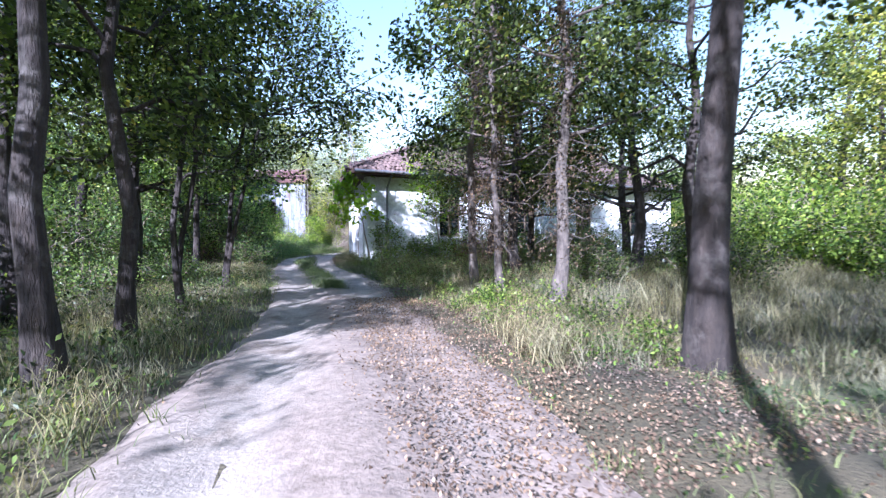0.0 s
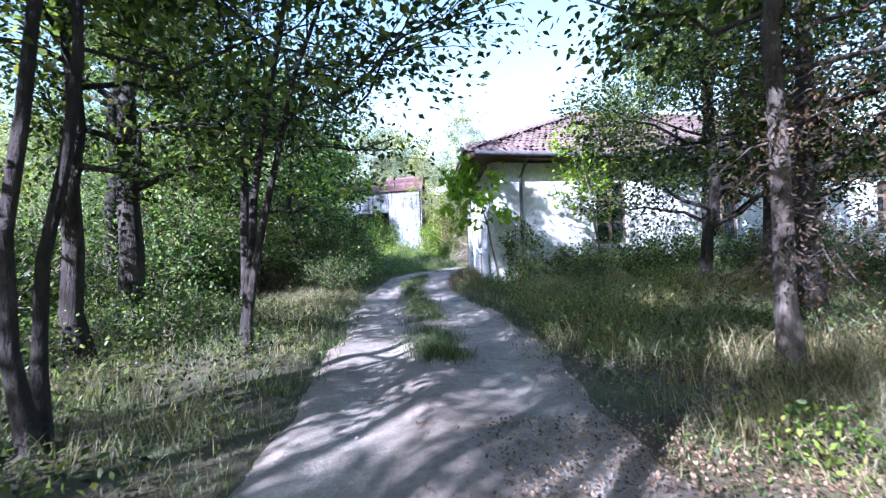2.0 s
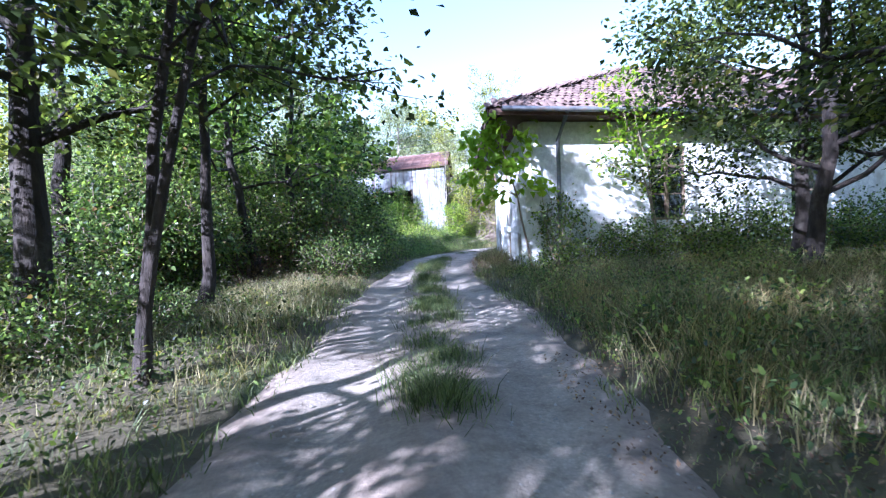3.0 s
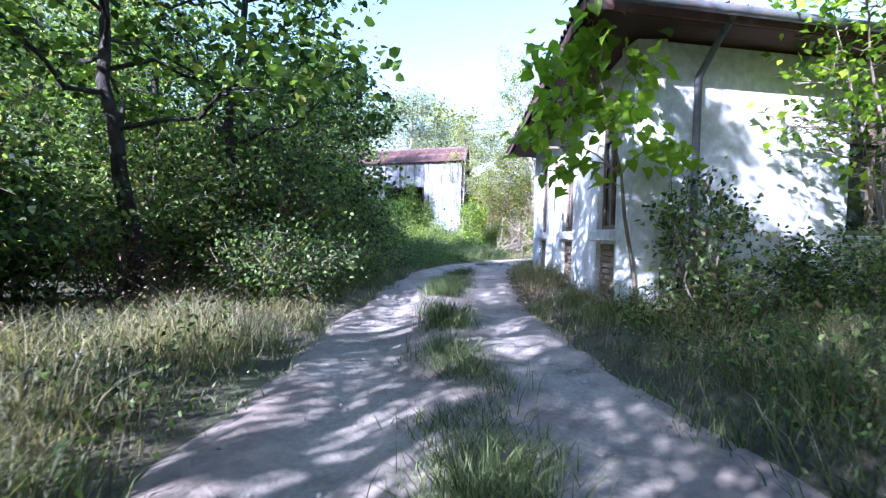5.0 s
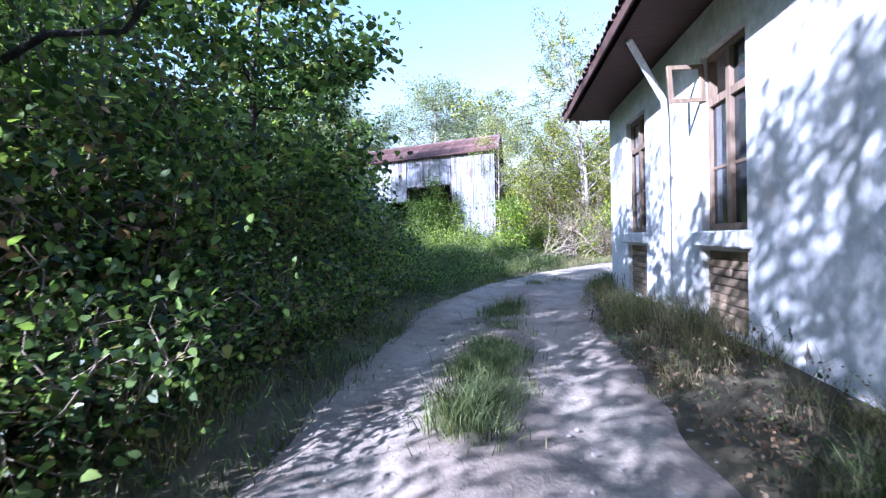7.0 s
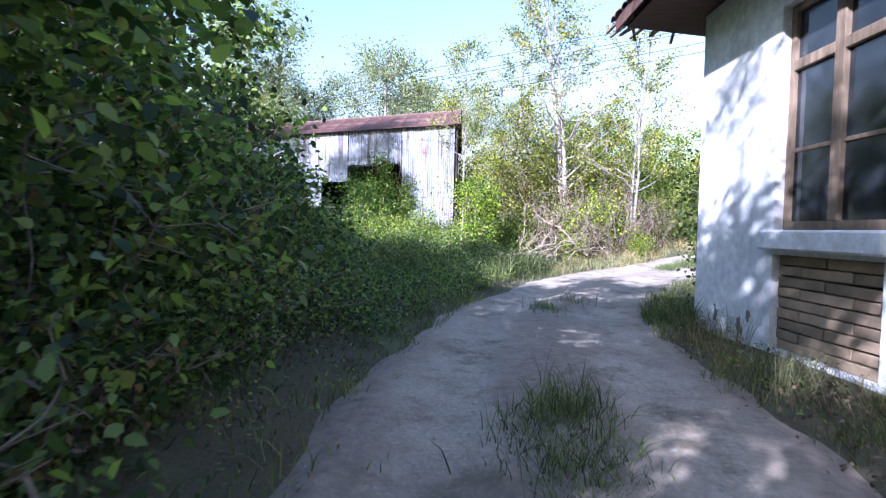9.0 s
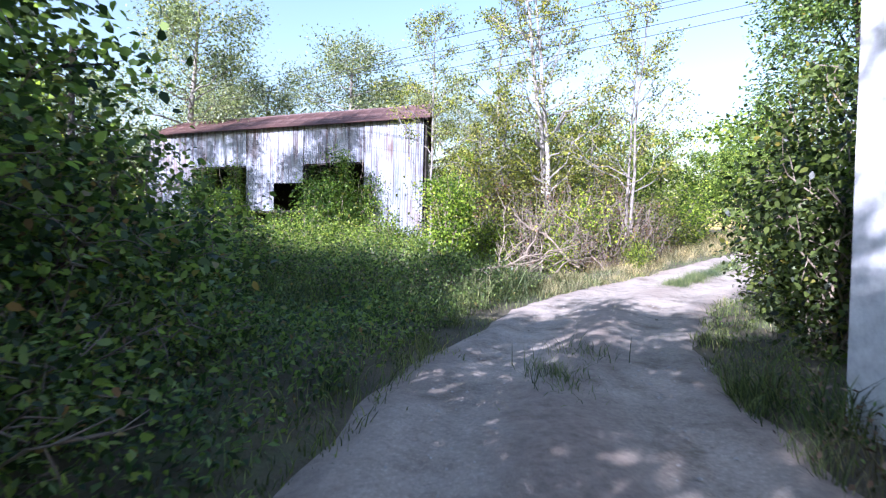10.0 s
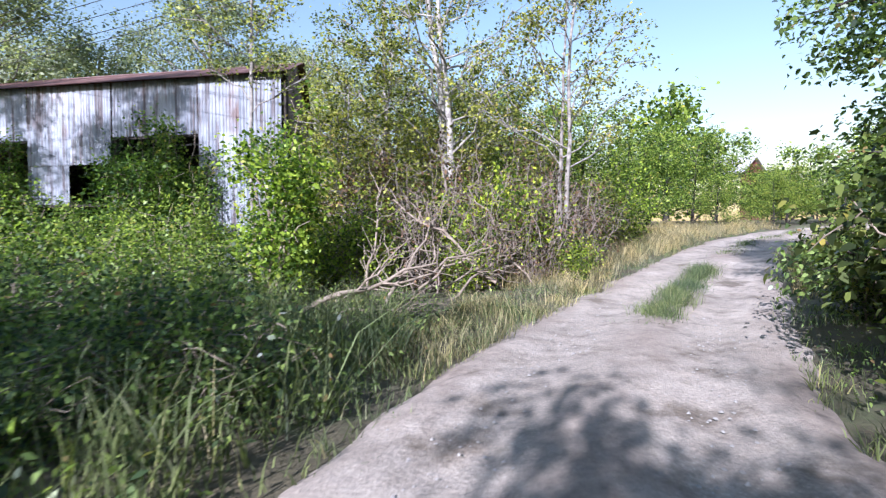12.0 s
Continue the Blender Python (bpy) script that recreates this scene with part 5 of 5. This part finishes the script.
verge = verge[~by_wall | (np.sin(verge[:, 1] * 2.3) + np.sin(verge[:, 1] * 5.9 + verge[:, 0] * 3) > 1.25)]
blades("grass", "rough green verge grass", verge, 0.17, M_GRASS, 21, 0.005)
dry = scatter(60000, -5, 9, 1, 22, 1.6, 5.5, 2, 2300)
dry = dry[(dry[:, 0] < 0) | (dry[:, 1] > 10) | (dry[:, 0] > 3.4)]
blades("edge_grass", "short ragged grass creeping over the track edge", scatter(34000, -3, 14, 0, 49, 1.0, 1.6, 71, 1500, 0.09), 0.10, M_GRASS, 72, 0.004)
blades("dry_grass", "dry straw-coloured verge grass", dry, 0.34, M_STRAW, 22, 0.0035)
blades("tall_grass", "tall grey-green grass before the house", scatter(34000, 2.2, 11, 12, 23, 1.7, 11, 6, 1250), 0.42, M_GRASS, 26, 0.005)
blades("tall_grass", "tall dry grass before the house", scatter(30000, 2.2, 11, 11, 23, 1.7, 11, 7, 950), 0.52, M_STRAW, 27, 0.004)
blades("field_grass", "tall pale grass by the rising track", scatter(70000, 5, 24, 43, 63, 1.5, 6.5, 3, 2200), 0.5, M_FIELD, 23, 0.006)
blades("field_grass", "bleached seeding grass on the sunny verge", scatter(16000, 3.0, 16, 44.5, 58, 1.15, 2.8, 14, 600), 0.42, M_FIELD, 33, 0.005)
blades("field_grass", "yellowing grass below the brushwood", scatter(12000, -0.5, 6.5, 40.5, 47, 1.15, 3.0, 15, 420), 0.3, M_FIELD, 34, 0.005)
blades("field_grass", "green grass by the rising track", scatter(40000, 0, 22, 41, 60, 1.2, 4.0, 8, 1900), 0.2, M_GRASS, 28, 0.006)
blades("field_grass", "dry grass clearing under the trees", scatter(45000, 4.5, 18, 2, 20, 3.2, 18.0, 4, 1700), 0.5, M_STRAW, 24, 0.006)
blades("tall_grass", "tall dry grass before the thicket", scatter(8000, -4.9, -1.8, 16.5, 25, 1.7, 4.6, 10, 260), 0.32, M_STRAW, 30, 0.004)
blades("wall_grass", "dry tufts along the house wall", scatter(6500, 0.9, 2.5, 21.5, 34, 1.5, 3.6, 9, 80, 0.10), 0.42, M_STRAW, 29, 0.0025)
blades("wall_grass", "green tufts along the house wall", scatter(5000, 1.0, 2.5, 21.5, 34.5, 1.3, 3.6, 19, 38, 0.12), 0.34, M_GRASS, 39, 0.003)


blades("tall_grass", "bright green grass tuft at the house corner", scatter(1500, 1.5, 2.4, 32.6, 34.4, 1.3, 3.8, 11, 9, 0.14), 0.6, M_GRASS, 31, 0.006)
blades("tall_grass", "tall weedy grass before the barn", scatter(10000, -7, 2.4, 36.5, 45, 1.6, 9, 12, 420, 0.15), 0.7, M_GRASS, 32, 0.006)


def weeds(name, label, pts, top, size, mat, seed, fine=False):
    rng = np.random.default_rng(seed)
    zz = land(pts[:, 0], pts[:, 1]) + 0.05 + top * rng.uniform(0, 1, len(pts)) ** 1.6 * patchy(pts[:, 1], pts[:, 0])
    v, f = leaf_quads(np.stack([pts[:, 0], pts[:, 1], zz], 1), size, rng, 0.1, 0.7, 0.5, None, fine)
    return tagged(new(name, poly_mesh(name, v, f, mat)), label, "weeds", kind="stuff")


weeds("weeds", "low leafy weeds on the verge", scatter(50000, -7, 8, 2, 45, 1.5, 5.0, 51, 3500, 0.16), 0.28, 0.045, M_LEAF_MID, 52, True)
weeds("weeds", "shaded nettles and weeds before the barn", scatter(26000, -9, 3, 36, 47, 1.6, 12.0, 53, 500, 0.2), 0.42, 0.07, M_LEAF_MID, 54)
weeds("weeds", "dark weeds at the edge of the bend", scatter(26000, -6.5, 0.5, 31.5, 37.5, 1.7, 7.0, 67, 900, 0.2), 0.5, 0.07, M_LEAF_MID, 68)
weeds("weeds", "dull woodland undergrowth", scatter(46000, -12, -1.5, -2, 20, 1.8, 12.0, 55, 2400, 0.22), 0.4, 0.07, M_LEAF_DARK, 56)
weeds("weeds", "rank leafy weeds in the grass before the house", scatter(42000, 2.0, 11, 11.5, 22.5, 1.6, 11.0, 65, 1500, 0.16), 0.55, 0.06, M_LEAF_MID, 66, True)
weeds("weeds", "withered brown weeds at the foot of the wall", scatter(3500, 0.8, 2.5, 21.8, 33.5, 1.3, 3.6, 59, 130, 0.16), 0.3, 0.05, M_LITTER, 60)
weeds("weeds", "withered brown stems at the foot of the thicket", scatter(3600, -4.2, -1.7, 19, 33, 1.6, 4.0, 63, 150, 0.2), 0.7, 0.045, M_LITTER, 64)
blades("dry_grass", "bleached grass in the sun patch", scatter(9000, 2.2, 4.2, 4.0, 11.0, 1.8, 5.0, 69, 130, 0.14), 0.34, M_STRAW, 70, 0.004)
weeds("weeds", "fresh green weeds in the sun patch", scatter(7500, 2.3, 3.9, 4.0, 10.5, 1.8, 5.0, 57, 55, 0.14), 0.55, 0.05, M_LEAF_VINE, 58, True)
rng = np.random.default_rng(5)
strip = []
for a, b, n in ((12.5, 20.0, 15000), (20.8, 22, 1800), (24.0, 29.8, 14000), (33.5, 35.0, 900), (41.9, 46.5, 8000), (49.0, 56.0, 4000)):
    yy = rng.uniform(a, b, n)
    yy = yy[np.sin(yy * 3.7) + 0.7 * np.sin(yy * 8.3 + 1.0) + rng.normal(0, 0.5, n) > -1.1]
    n = len(yy)
    c = np.stack([np.interp(yy, LINE[:, 1], LINE[:, 0]), yy], 1)
    bunch = np.sin(c[:, 1] * 5.1) * 0.10
    strip.append(c + rng.normal(0, 0.15, (n, 2)) + np.stack([bunch, 0 * bunch], 1))
blades("grass_strip", "tufted green grass between the ruts", np.concatenate(strip), 0.27, M_GRASS, 25, 0.004)


# ---- leaf litter and gravel ----
def litter(name, label, pts, size, seed):
    rng = np.random.default_rng(seed)
    zz = land(pts[:, 0], pts[:, 1]) + 0.055 + 0.05 * smooth_at(off_track(pts[:, 0], pts[:, 1]), 1.3, 2.3)
    v, f = leaf_quads(np.stack([pts[:, 0], pts[:, 1], zz], 1), size, rng, 0.0, 0.93, 0.65)
    v[:, 2] = np.maximum(v[:, 2], np.repeat(zz, 4) - 0.02)
    return tagged(new(name, poly_mesh(name, v, f, M_LITTER)), label, "leaf litter", kind="stuff")


litter("leaf_litter", "pinkish-brown fallen leaves at the track edge", np.concatenate([scatter(30000, 0.2, 4.2, 2, 10.5, 0.0, 3.6, 41), scatter(5000, 0.9, 4.5, 8, 14, 1.0, 3.0, 46), scatter(6000, -4, 3, 0, 30, 1.25, 2.6, 42)]), 0.033, 43)
pts = scatter(9000, -2, 7, 8, 46, 0.0, 1.4, 44)
rng = np.random.default_rng(45)
vs, fs = [], []
base = np.array([(1, 0, 0), (0.3, 0.9, 0), (-0.8, 0.6, 0), (-0.8, -0.6, 0), (0.3, -0.9, 0), (0.1, 0.1, 0.75)])
tri = np.array([(0, 1, 5), (1, 2, 5), (2, 3, 5), (3, 4, 5), (4, 0, 5)])
zz = land(pts[:, 0], pts[:, 1]) + 0.02
for k in range(len(pts)):
    vs.append(base * rng.uniform(0.006, 0.022) * rng.uniform(0.6, 1.3, 3) + (pts[k, 0], pts[k, 1], zz[k]))
    fs.append(tri + 6 * k)
gravel = new("gravel", poly_mesh("gravel", np.concatenate(vs), np.concatenate(fs), M_STONE))
tagged(gravel, "small pale stones pressed into the track", "gravel", kind="stuff")
